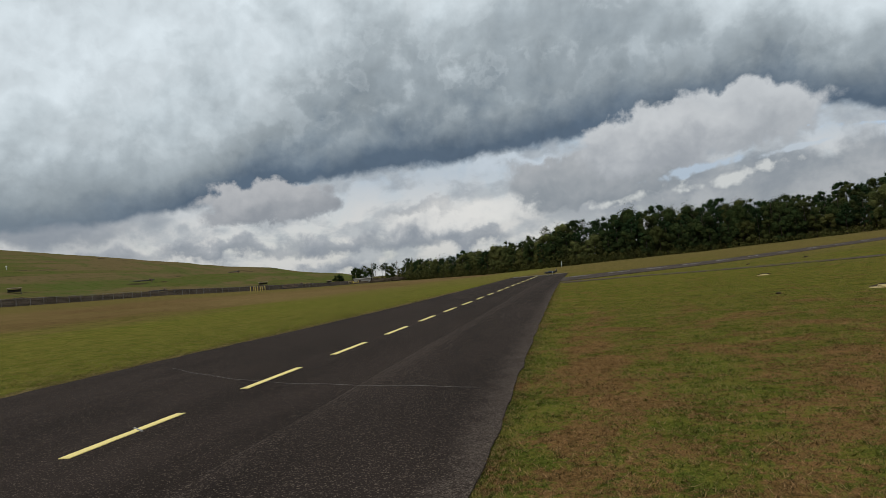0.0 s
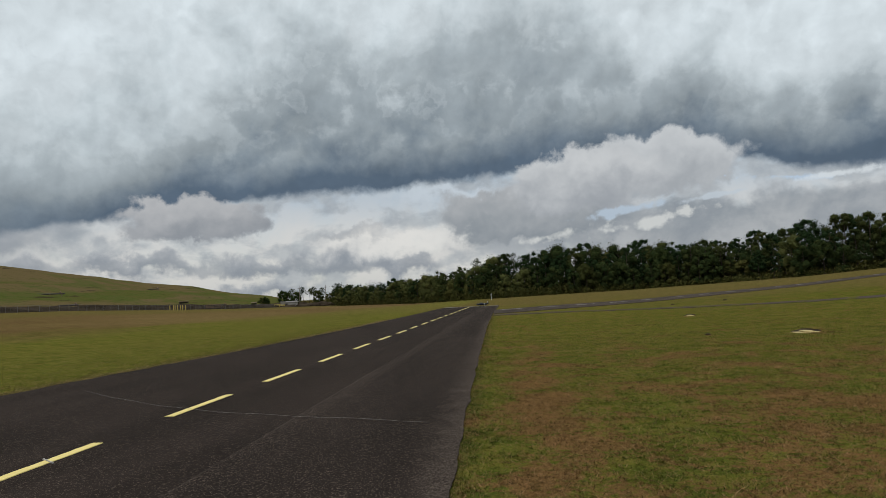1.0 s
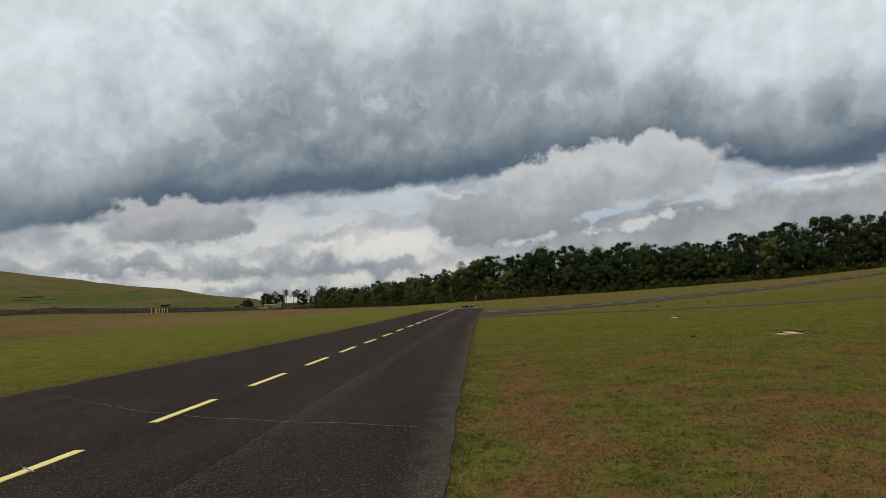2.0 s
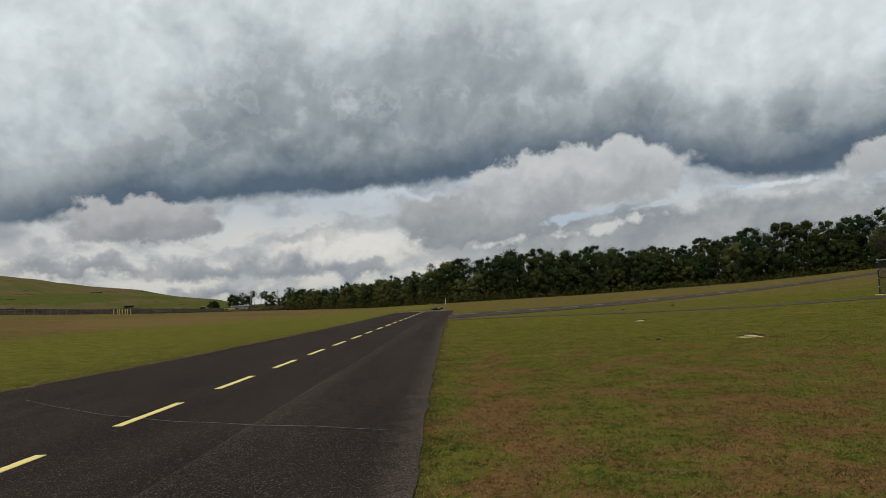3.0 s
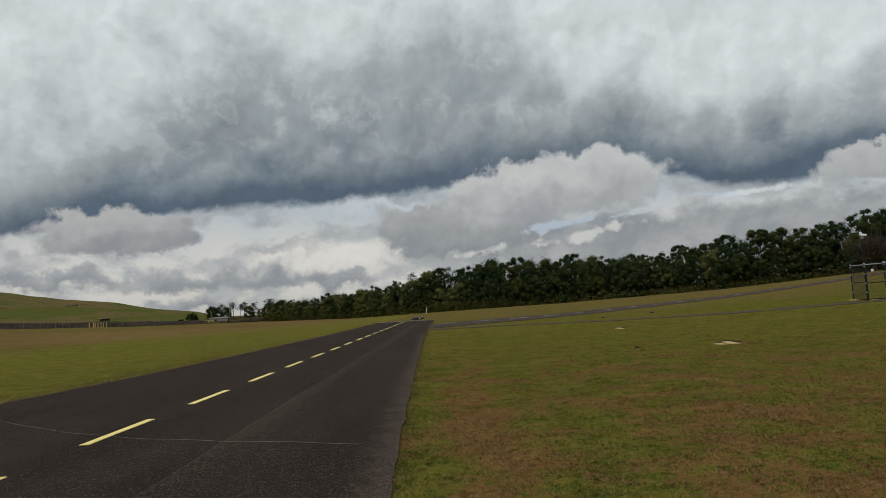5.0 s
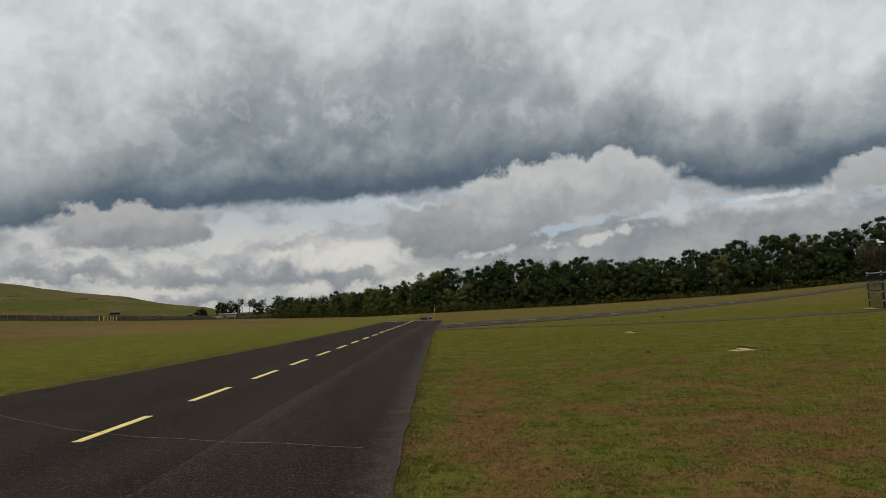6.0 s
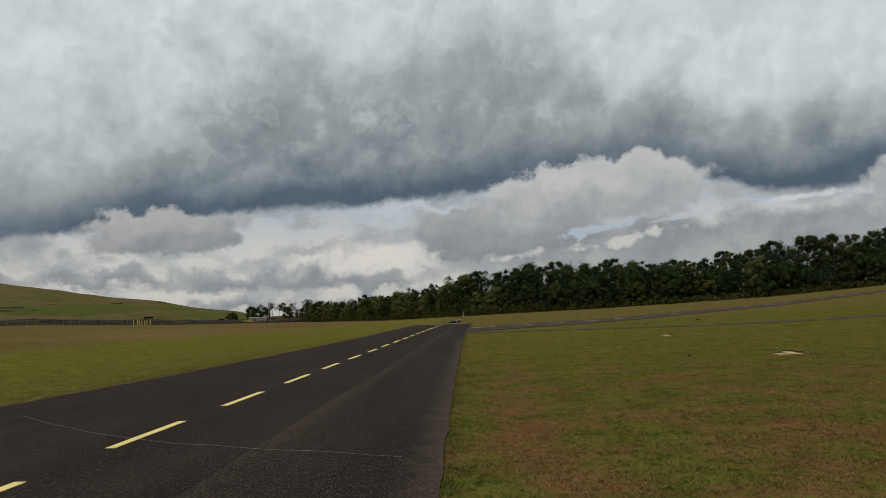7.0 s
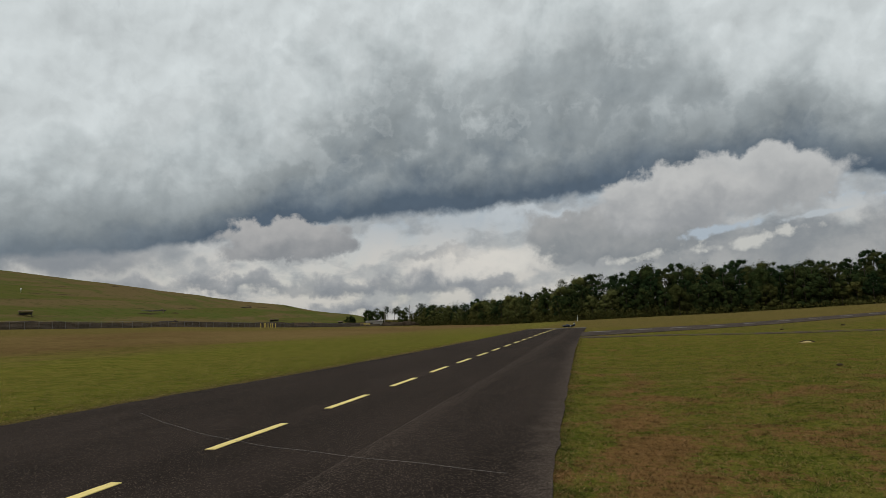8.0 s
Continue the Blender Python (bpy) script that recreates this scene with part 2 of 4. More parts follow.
    # fallow strip alongside the fence
    edge = n.math("ADD", x[0], n.math("MULTIPLY", n.math("SUBTRACT", n.noise(n.vec("MULTIPLY", pos, (0.3, 0.08, 1.0)), 0.5, 6.0, 0.7).outputs["Fac"], 0.5), 34.0))
    fallow = n.math("MULTIPLY", n.rng(edge, -24.0, -36.0), n.rng(edge, -76.0, -60.0))
    col = n.mix(n.math("MULTIPLY", fallow, n.rng(tuft, 0.3, 0.7, 0.9, 0.65)), col, n.mix(n.rng(wide, 0.35, 0.65), (0.145, 0.088, 0.04), (0.185, 0.125, 0.052)))
    mott = n.noise(pos, 1.1, 6.0, 0.68).outputs["Fac"]
    col = n.mix(n.rng(mott, 0.42, 0.68, 0.0, 0.5), col, n.mix(1.0, col, (1.5, 1.4, 1.5), "MULTIPLY"))
    col = n.mix(n.rng(mott, 0.5, 0.3, 0.0, 0.45), col, n.mix(1.0, col, (0.5, 0.56, 0.5), "MULTIPLY"))
    clump = n.noise(pos, 7.5, 5.0, 0.65, 0.4).outputs["Fac"]
    col = n.mix(n.rng(clump, 0.5, 0.36, 0.0, 0.8), col, n.mix(1.0, col, (0.5, 0.55, 0.5), "MULTIPLY"))
    return n.mix(n.rng(blade, 0.36, 0.64, 0.0, 0.72), col, n.mix(1.0, col, (0.35, 0.35, 0.35), "MULTIPLY")), grain, blade


def build_turf(n, p):
    pos = place(n)
    col, grain, blade = turf_colour(n, pos)
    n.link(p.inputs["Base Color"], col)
    p.inputs["Roughness"].default_value = 1.0
    p.inputs["Specular IOR Level"].default_value = 0.0
    bump(n, p, n.math("ADD", n.math("MULTIPLY", grain, 0.7), n.math("MULTIPLY", blade, 0.5)), 0.7, 0.05)


def build_blade(n, p):
    pos = place(n)
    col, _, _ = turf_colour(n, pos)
    r = chance(n)
    col = n.mix(1.0, col, n.ramp(r, [(0.0, (0.4, 0.44, 0.4)), (0.45, (0.88, 0.96, 0.88)), (0.7, (1.55, 1.5, 1.55)), (1.0, (2.2, 1.95, 2.1))]), "MULTIPLY")
    col = n.mix(n.rng(r, 0.74, 0.78, 0.0, 0.75), col, (0.26, 0.165, 0.075))
    n.link(p.inputs["Base Color"], col)
    p.inputs["Roughness"].default_value = 0.8
    p.inputs["Specular IOR Level"].default_value = 0.05


def build_dry_blade(n, p):
    r = chance(n)
    n.link(p.inputs["Base Color"], n.ramp(r, [(0.0, (0.07, 0.065, 0.02)), (0.4, (0.14, 0.1, 0.04)), (0.8, (0.26, 0.18, 0.08)), (1.0, (0.36, 0.27, 0.14))]))
    p.inputs["Roughness"].default_value = 0.85
    p.inputs["Specular IOR Level"].default_value = 0.05


def build_mound(n, p):
    pos = place(n)
    band = n.noise(n.vec("MULTIPLY", pos, (0.012, 0.006, 0.28)), 1.0, 6.0, 0.62, 0.6).outputs["Fac"]
    grain = n.noise(pos, 0.35, 6.0, 0.68).outputs["Fac"]
    wide = n.noise(pos, 0.045, 5.0, 0.62).outputs["Fac"]
    ledge = n.noise(n.vec("MULTIPLY", pos, (0.05, 0.03, 0.85)), 1.0, 5.0, 0.66, 0.4).outputs["Fac"]
    col = n.mix(n.rng(band, 0.45, 0.55), (0.078, 0.085, 0.02), (0.122, 0.09, 0.04))
    col = n.mix(n.rng(wide, 0.48, 0.6, 0.0, 0.65), col, (0.07, 0.09, 0.021))
    col = n.mix(n.rng(grain, 0.42, 0.72, 0.0, 0.65), col, (0.098, 0.07, 0.034))
    col = n.mix(n.rng(grain, 0.5, 0.32, 0.0, 0.5), col, (0.04, 0.044, 0.013))
    n.link(p.inputs["Base Color"], n.mix(n.rng(ledge, 0.61, 0.67, 0.0, 0.85), col, (0.036, 0.026, 0.017)))
    p.inputs["Roughness"].default_value = 1.0
    p.inputs["Specular IOR Level"].default_value = 0.0
    bump(n, p, grain, 0.8, 1.2)


def asphalt(name, tone, chips, frayed=False):
    def build(n, p):
        pos = place(n)
        stone = n.put("ShaderNodeTexVoronoi", {"Vector": pos, "Scale": 82.0})
        fleck = n.put("ShaderNodeSeparateColor", {0: stone.outputs["Color"]}).outputs[0]
        wear = n.noise(n.vec("MULTIPLY", pos, (1.0, 0.2, 1.0)), 0.8, 5.0, 0.6).outputs["Fac"]
        blot = n.noise(pos, 0.25, 4.0, 0.6).outputs["Fac"]
        fine = n.noise(pos, 40.0, 5.0, 0.7).outputs["Fac"]
        col = n.mix(n.rng(wear, 0.3, 0.7), tuple(c * 0.72 for c in tone), tuple(c * 1.3 for c in tone))
        col = n.mix(n.rng(blot, 0.35, 0.7, 0.0, 0.5), col, tuple(c * 0.7 for c in tone))
        lit = n.math("MULTIPLY", n.rng(fleck, 0.93 - chips * 0.2, 1.0), n.rng(fine, 0.35, 0.65))
        col = n.mix(n.math("MULTIPLY", lit, 0.62 + 0.2 * chips), col, (0.2, 0.155, 0.115))
        if frayed:
            c = n.put("ShaderNodeSeparateXYZ", {0: pos}).outputs
            e = n.math("ADD", n.math("ADD", c[0], 0.36), n.math("MULTIPLY", n.math("MINIMUM", c[1], 33.0), 0.031))
            e = n.math("ADD", e, n.math("MULTIPLY", n.math("SUBTRACT", n.noise(pos, 2.2, 6.0, 0.65).outputs["Fac"], 0.5), 0.9))
            seam = n.math("ADD", n.rng(c[0], -2.45, -3.0), n.math("MULTIPLY", n.math("SUBTRACT", n.noise(pos, 1.6, 6.0, 0.65).outputs["Fac"], 0.5), 1.2))
            col = n.mix(n.math("MULTIPLY", n.rng(seam, 0.45, 1.1), n.rng(fleck, 0.4, 1.0, 0.02, 0.5)), col, (0.12, 0.092, 0.072))
            col = n.mix(n.rng(e, -0.5, 0.05, 0.0, 0.8), col, n.mix(n.rng(fleck, 0.25, 0.9), (0.036, 0.027, 0.021), (0.115, 0.09, 0.072)))
        col = n.mix(n.rng(fine, 0.5, 0.3, 0.0, 0.5), col, tuple(c * 0.4 for c in tone))
        n.link(p.inputs["Base Color"], col)
        n.link(p.inputs["Roughness"], n.rng(fine, 0.3, 0.7, 0.78, 0.95))
        p.inputs["Specular IOR Level"].default_value = 0.02
        bump(n, p, n.math("ADD", stone.outputs["Distance"], fine), 0.6, 0.012)
    return material(name, build)


def build_paint(colour):
    def build(n, p):
        pos = place(n)
        worn = n.noise(pos, 22.0, 5.0, 0.7).outputs["Fac"]
        soil = n.noise(pos, 2.5, 4.0, 0.6).outputs["Fac"]
        col = n.mix(n.rng(soil, 0.3, 0.75, 0.0, 0.35), colour, tuple(c * 0.6 for c in colour))
        n.link(p.inputs["Base Color"], n.mix(n.rng(worn, 0.64, 0.72), col, (0.06, 0.05, 0.045)))
        p.inputs["Roughness"].default_value = 0.75
        bump(n, p, worn, 0.3, 0.01)
    return build


def leaf(name, dark, light, gold=0.0):
    def build(n, p):
        r = chance(n)
        o = n.put("ShaderNodeObjectInfo").outputs["Random"]
        tuft = n.noise(n.put("ShaderNodeTexCoord").outputs["Object"], 0.55, 3.0, 0.55).outputs["Fac"]
        col = n.mix(n.math("ADD", n.math("MULTIPLY", n.rng(tuft, 0.35, 0.68), 0.84), n.math("MULTIPLY", r, 0.16)), dark, light)
        col = n.mix(n.rng(o, 0.55, 1.0, 0.0, 0.55), col, tuple(0.55 * a + 0.45 * b for a, b in zip(light, (0.1, 0.075, 0.02))))
        col = n.mix(n.rng(r, 0.8, 1.0, 0.0, gold), col, (0.16, 0.105, 0.03))
        n.link(p.inputs["Base Color"], col)
        p.inputs["Roughness"].default_value = 0.9
        p.inputs["Specular IOR Level"].default_value = 0.0
    return material(name, build)


def build_bark(n, p):
    pos = n.put("ShaderNodeTexCoord").outputs["Object"]
    f = n.noise(n.vec("MULTIPLY", pos, (1.0, 1.0, 0.25)), 9.0, 6.0, 0.65).outputs["Fac"]
    n.link(p.inputs["Base Color"], n.mix(n.rng(f, 0.3, 0.7), (0.028, 0.022, 0.017), (0.09, 0.07, 0.054)))
    p.inputs["Roughness"].default_value = 0.95
    p.inputs["Specular IOR Level"].default_value = 0.05
    bump(n, p, f, 0.8, 0.06)


def build_soil(n, p):
    pos = place(n)
    f = n.noise(n.vec("MULTIPLY", pos, (1.0, 0.4, 2.0)), 0.5, 7.0, 0.65).outputs["Fac"]
    g = n.noise(pos, 3.0, 4.0, 0.6).outputs["Fac"]
    col = n.mix(n.rng(f, 0.35, 0.65), (0.022, 0.016, 0.011), (0.06, 0.046, 0.033))
    n.link(p.inputs["Base Color"], n.mix(n.rng(g, 0.5, 0.75, 0.0, 0.5), col, (0.07, 0.068, 0.03)))
    p.inputs["Roughness"].default_value = 1.0
    p.inputs["Specular IOR Level"].default_value = 0.0
    bump(n, p, f, 0.7, 0.3)


def build_path(n, p):
    pos = place(n)
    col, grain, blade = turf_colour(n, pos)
    worn = n.noise(pos, 0.9, 6.0, 0.65).outputs["Fac"]
    n.link(p.inputs["Base Color"], n.mix(n.rng(worn, 0.36, 0.52), col, n.mix(n.rng(grain, 0.3, 0.7), (0.05, 0.038, 0.03), (0.1, 0.08, 0.065))))
    p.inputs["Roughness"].default_value = 1.0
    p.inputs["Specular IOR Level"].default_value = 0.0
    bump(n, p, grain, 0.6, 0.03)


turf = material("turf", build_turf)
worn_path = material("worn_path", build_path)
grass_blade = material("grass_blade", build_blade)
dry_blade = material("dry_blade", build_dry_blade)
mound_grass = material("mound_grass", build_mound)
tar_dark = asphalt("asphalt_dark", (0.026, 0.019, 0.0153), 0.65)
tar_coarse = asphalt("asphalt_coarse", (0.0225, 0.0165, 0.0134), 1.0, True)
tar_old = asphalt("asphalt_old", (0.058, 0.045, 0.036), 0.5)
gravel_edge = asphalt("edge_gravel", (0.05, 0.039, 0.032), 1.0)
yellow_paint = material("yellow_paint", build_paint((0.74, 0.59, 0.19)))
white_paint = material("white_paint", build_paint((0.36, 0.34, 0.31)))
pine_leaf = leaf("pine_leaf", (0.014, 0.025, 0.0108), (0.027, 0.046, 0.0165))
oak_leaf = leaf("oak_leaf", (0.015, 0.024, 0.009), (0.04, 0.054, 0.017), 0.12)
brush_leaf = leaf("brush_leaf", (0.026, 0.03, 0.01), (0.08, 0.078, 0.023), 0.15)
scrub_leaf = leaf("scrub_leaf", (0.042, 0.05, 0.017), (0.1, 0.104, 0.034), 0.15)
dry_leaf = leaf("dry_leaf", (0.03, 0.022, 0.014), (0.085, 0.064, 0.042))
bark = material("bark", build_bark)
soil = material("soil", build_soil)
dull_wire = plain("dull_wire", (0.045, 0.04, 0.036), 0.8, 0.3)
galvanised = plain("galvanised_steel", (0.3, 0.31, 0.32), 0.5, 0.6)
old_post = plain("old_post", (0.13, 0.125, 0.12), 0.75, 0.2)
black_steel = plain("black_steel", (0.014, 0.014, 0.015), 0.7, 0.0, 0.15, 6.0, 0.2)
cream_slab = plain("cream_slab", (0.4, 0.31, 0.13), 0.9, 0.0, 0.25)
concrete = plain("concrete", (0.3, 0.255, 0.16), 0.9, 0.0, 0.3)
yellow_enamel = plain("yellow_enamel", (0.5, 0.38, 0.08), 0.5)
white_enamel = plain("white_enamel", (0.75, 0.75, 0.73), 0.45, 0.0, 0.08)
grey_board = plain("weathered_board", (0.26, 0.24, 0.21), 0.9, 0.0, 0.3)
dark_board = plain("dark_board", (0.045, 0.04, 0.036), 0.85, 0.0, 0.3)
pole_wood = plain("pole_wood", (0.16, 0.135, 0.11), 0.9, 0.0, 0.3)
navy = plain("navy_paint", (0.007, 0.011, 0.024), 0.75, 0.0, 0.2, 14.0, 0.2)
pale_blue = plain("pale_blue_paint", (0.3, 0.36, 0.44), 0.4, 0.0, 0.1)
rubber = plain("rubber", (0.018, 0.018, 0.018), 0.85)
canopy_glass = plain("tinted_canopy", (0.05, 0.06, 0.07), 0.08, 0.0, 0.1, 5.0, 0.8)
string_white = plain("string_white", (0.25, 0.235, 0.22), 0.8)
rust_tin = plain("rusted_tin", (0.14, 0.09, 0.06), 0.8, 0.2, 0.35)


# the lie of the land: bearing from the runway's start, reach of the open field, height there
LAND = [(-180, 150, 0.0), (-110, 150, 0.5), (-60, 121, 2.2), (-47, 144, 2.3), (-35.7, 180, 1.7), (-28.8, 218, 0.55),
        (-24.7, 251, -0.27), (-20.9, 294, -1.0), (-15.4, 280, -1.57), (-8.7, 240, -1.65), (-2.8, 190, -0.59), (4.2, 180, -0.06),
        (9, 178, 0.18), (16.5, 178, 0.92), (22.6, 172, 1.61), (28.5, 168, 2.8), (32.8, 165, 3.75), (45, 160, 5.2),
        (70, 150, 5.0), (110, 150, 2.0), (180, 150, 0.0)]
LAND_AZ, LAND_R, LAND_Z = (np.array(c, float) for c in zip(*LAND))


def smooth(s):
    s = np.clip(s, 0, 1)
    return s * s * (3 - 2 * s)


def reach(az):
    return np.interp(az, LAND_AZ, LAND_R)


def height(x, y):
    """Ground height: level along the runway, a shallow bowl beyond it, rising under the wood."""
    az, r = np.degrees(np.arctan2(x, y)), np.hypot(x, y)
    s = np.clip((r - 12) / (reach(az) - 12), 0, 1)
    off = np.hypot(np.maximum(np.maximum(-11 - x, x + 0.5), 0), np.maximum(y - 78, 0))
    wood = np.clip(r - reach(az) - 4, 0, 45) * 0.06 * smooth((az + 17) / 4) * smooth((62 - az) / 10)
    return np.interp(az, LAND_AZ, LAND_Z) * 1.12 * s * s / (s + 0.12) * smooth((off - 1.5) / 22) + wood


def polar(az, r):
    return r * math.sin(radians(az)), r * math.cos(radians(az))

# ---- building helpers ----


def mesh_of(name, verts, faces, mats, smooth_faces=False, mat_ids=None):
    me = bpy.data.meshes.new(name)
    me.from_pydata([tuple(map(float, v)) for v in verts], [], [tuple(map(int, f)) for f in faces])
    for m in (mats if isinstance(mats, (list, tuple)) else (mats,)):
        me.materials.append(m)
    if mat_ids is not None:
        me.polygons.foreach_set("material_index", np.array(mat_ids, dtype=np.int32))
    if smooth_faces:
        me.polygons.foreach_set("use_smooth", np.ones(len(me.polygons), dtype=bool))
    me.update()
    return me


def mesh_from(bm, name, mat, smooth_faces=False):
    me = bpy.data.meshes.new(name)
    bmesh.ops.recalc_face_normals(bm, faces=bm.faces)
    bm.to_mesh(me)
    bm.free()
    me.materials.append(mat)
    if smooth_faces:
        me.polygons.foreach_set("use_smooth", np.ones(len(me.polygons), dtype=bool))
    return me


def part(name, bm, mat, parent, label="", smooth_faces=False):
    """One bmesh as one mesh object under a thing or a part."""
    ob = new(name, mesh_from(bm, name, mat, smooth_faces))
    ob.parent = parent
    return tagged(ob, label)


def box(bm, size, at=(0, 0, 0), rot=(0, 0, 0), bevel=0.0):
    got = bmesh.ops.create_cube(bm, size=1.0, matrix=pose(*at, *rot) @ Matrix.Diagonal((*size, 1)))["verts"]
    if bevel:
        edges = list({e for v in got for e in v.link_edges})
        bmesh.ops.bevel(bm, geom=edges, offset=bevel, segments=1, affect="EDGES", profile=0.5)
    return bm


def rod(bm, a, b, r, r2=None, sides=8):
    a, b = Vector(a), Vector(b)
    m = Matrix.Translation((a + b) / 2) @ (b - a).to_track_quat("Z", "Y").to_matrix().to_4x4()
    bmesh.ops.create_cone(bm, cap_ends=True, segments=sides, radius1=r, radius2=r if r2 is None else r2, depth=(b - a).length, matrix=m)
    return bm


def ball(bm, at, size, u=12, v=8):
    bmesh.ops.create_uvsphere(bm, u_segments=u, v_segments=v, radius=1.0, matrix=Matrix.Translation(at) @ Matrix.Diagonal((*size, 1)))
    return bm


def loft(bm, rings, caps=True):
    """Skin a row of rings with equal point counts."""
    rows = [[bm.verts.new(p) for p in ring] for ring in rings]
    k = len(rows[0])
    for a, b in zip(rows, rows[1:]):
        for i in range(k):
            bm.faces.new((a[i], a[(i + 1) % k], b[(i + 1) % k], b[i]))
    if caps:
        bm.faces.new(rows[0][::-1])
        bm.faces.new(rows[-1])
    return bm


def thing(name, at=(0, 0, 0), turn=0.0, label="", category="", group="", kind=""):
    ob = new(name)
    ob.empty_display_size = 0.2
    ob.matrix_basis = pose(*at, 0, 0, turn)
    return tagged(ob, label, category, group, kind)


def z_at(x, y):
    return float(height(np.float64(x), np.float64(y)))


# ---- ground: one sheet to the horizon ----
rings = np.concatenate([np.linspace(1.5, 12, 8), np.linspace(14, 80, 34), np.linspace(84, 300, 55), np.geomspace(320, 4500, 16)])
turns = np.radians(np.arange(0, 360, 1.0))
rr, tt = np.meshgrid(rings, turns, indexing="ij")
gx, gy = rr * np.sin(tt), rr * np.cos(tt)
gz = height(gx, gy)
k = len(turns)
verts = [(0, 0, 0)] + list(zip(gx.ravel(), gy.ravel(), gz.ravel()))
faces = [(0, 1 + j, 1 + (j + 1) % k) for j in range(k)]
faces += [(1 + i * k + j, 1 + (i + 1) * k + j, 1 + (i + 1) * k + (j + 1) % k, 1 + i * k + (j + 1) % k) for i in range(len(rings) - 1) for j in range(k)]
ground = new("ground", mesh_of("ground", verts, [f[::-1] for f in faces], turf, True))
tagged(ground, "mown yellow-green grass field with worn brown patches", "grass", kind="structure")


def strip(name, left, right, step, mat, lift, rough=(0.0, 0.0), across=4, seed=0.0):
    """A paved strip between two edge lines, draped on the ground, with a crumbled edge."""
    def resample(line):
        p = np.array(line, float)
        d = np.concatenate([[0], np.cumsum(np.hypot(*np.diff(p, axis=0).T))])
        return p, d
    (pl, dl), (pr, dr) = resample(left), resample(right)
    count = max(2, int(max(dl[-1], dr[-1]) / step))
    s = np.linspace(0, 1, count)
    a = np.stack([np.interp(s * dl[-1], dl, pl[:, i]) for i in (0, 1)], 1)
    b = np.stack([np.interp(s * dr[-1], dr, pr[:, i]) for i in (0, 1)], 1)
    if any(rough):
        for e, sign, sd, amount in ((a, 1, seed, rough[0]), (b, -1, seed + 9, rough[1])):
            w = (b - a) / np.linalg.norm(b - a, axis=1)[:, None]
            j = np.array([noise.noise((p[0] * 1.1, p[1] * 1.1, sd)) + 0.5 * noise.noise((p[0] * 4, p[1] * 4, sd)) for p in e])
            e += w * (sign * amount * j)[:, None]
    v, f = [], []
    for i in range(count):
        for q in range(across + 1):
            x, y = a[i] + (b[i] - a[i]) * q / across
            v.append((x, y, z_at(x, y) + lift))
    n = across + 1
    for i in range(count - 1):
        for q in range(across):
            f.append((i * n + q, i * n + q + 1, (i + 1) * n + q + 1, (i + 1) * n + q))
    for q in (0, across):
        o = len(v)
        for i in range(count):
            x, y, z = v[i * n + q]
            v.append((x, y, z - lift - 0.06))
        f += [(i * n + q, (i + 1) * n + q, o + i + 1, o + i) for i in range(count - 1)]
    return new(name, mesh_of(name, v, f, mat))


# ---- runway in two paving lanes ----
SEAM = [(-3.05, -40), (-3.05, 5), (-3.13, 14), (-3.13, 20), (-3.3, 33), (-3.5, 75)]
lane_l = strip("runway_lane_1", [(-11.2, -40), (-10.75, 5), (-10.4, 14.5), (-9.95, 18.4), (-9.4, 25.8), (-9.05, 33), (-8.7, 46), (-8.4, 71), (-8.3, 75)], SEAM, 0.2, tar_dark, 0.022, (0.13, 0.0))
tagged(lane_l, "dark smooth asphalt runway lane between grass verges", "runway", kind="structure")
lane_r = strip("runway_lane_2", [(x + 0.006, y) for x, y in SEAM], [(-0.45, -40), (-0.5, 5.6), (-0.57, 7.2), (-0.67, 10), (-0.91, 16.8), (-1.34, 31), (-1.7, 48), (-1.9, 75)], 0.12, tar_coarse, 0.026, (0.0, 0.04), seed=4.0)
tagged(lane_r, "dark coarse asphalt runway lane with pale stone flecks", "runway", kind="structure")
# joint between the lanes
joint = strip("runway_joint", [(x - 0.012, y) for x, y in SEAM[1:]], [(x + 0.014, y) for x, y in SEAM[1:]], 0.15, gravel_edge, 0.029, (0.01, 0.018), across=1, seed=2.0)
tagged(joint, "rough paving joint between two asphalt lanes", "runway", kind="structure")

cross = strip("road", [(-1.6, 48.0), (9.4, 58.5), (18.7, 66.0), (30.6, 75), (45.8, 86), (75, 107), (120, 140)], [(-1.9, 57.5), (5, 66), (22.5, 78.3), (39.4, 90), (53, 98.5), (66, 108), (120, 147)], 0.8, tar_old, 0.035, (0.25, 0.25), across=6, seed=3.0)
tagged(cross, "worn dark asphalt taxiway crossing the grass", "taxiway", kind="structure")
foot = strip("pavement", [(-1.6, 44.9), (3.4, 45.2), (12.7, 42.4), (20.7, 37.8), (23.4, 36.6), (34, 31.4)], [(-1.6, 47.2), (3.4, 47.2), (12.7, 44.6), (20.7, 40.2), (24.6, 38.8), (36, 33.8)], 0.6, worn_path, 0.025, (0.3, 0.3), across=3, seed=5.0)
tagged(foot, "narrow worn grey path leading to the gate", "path", kind="structure")

# ---- painted marks, each a part of its lane ----


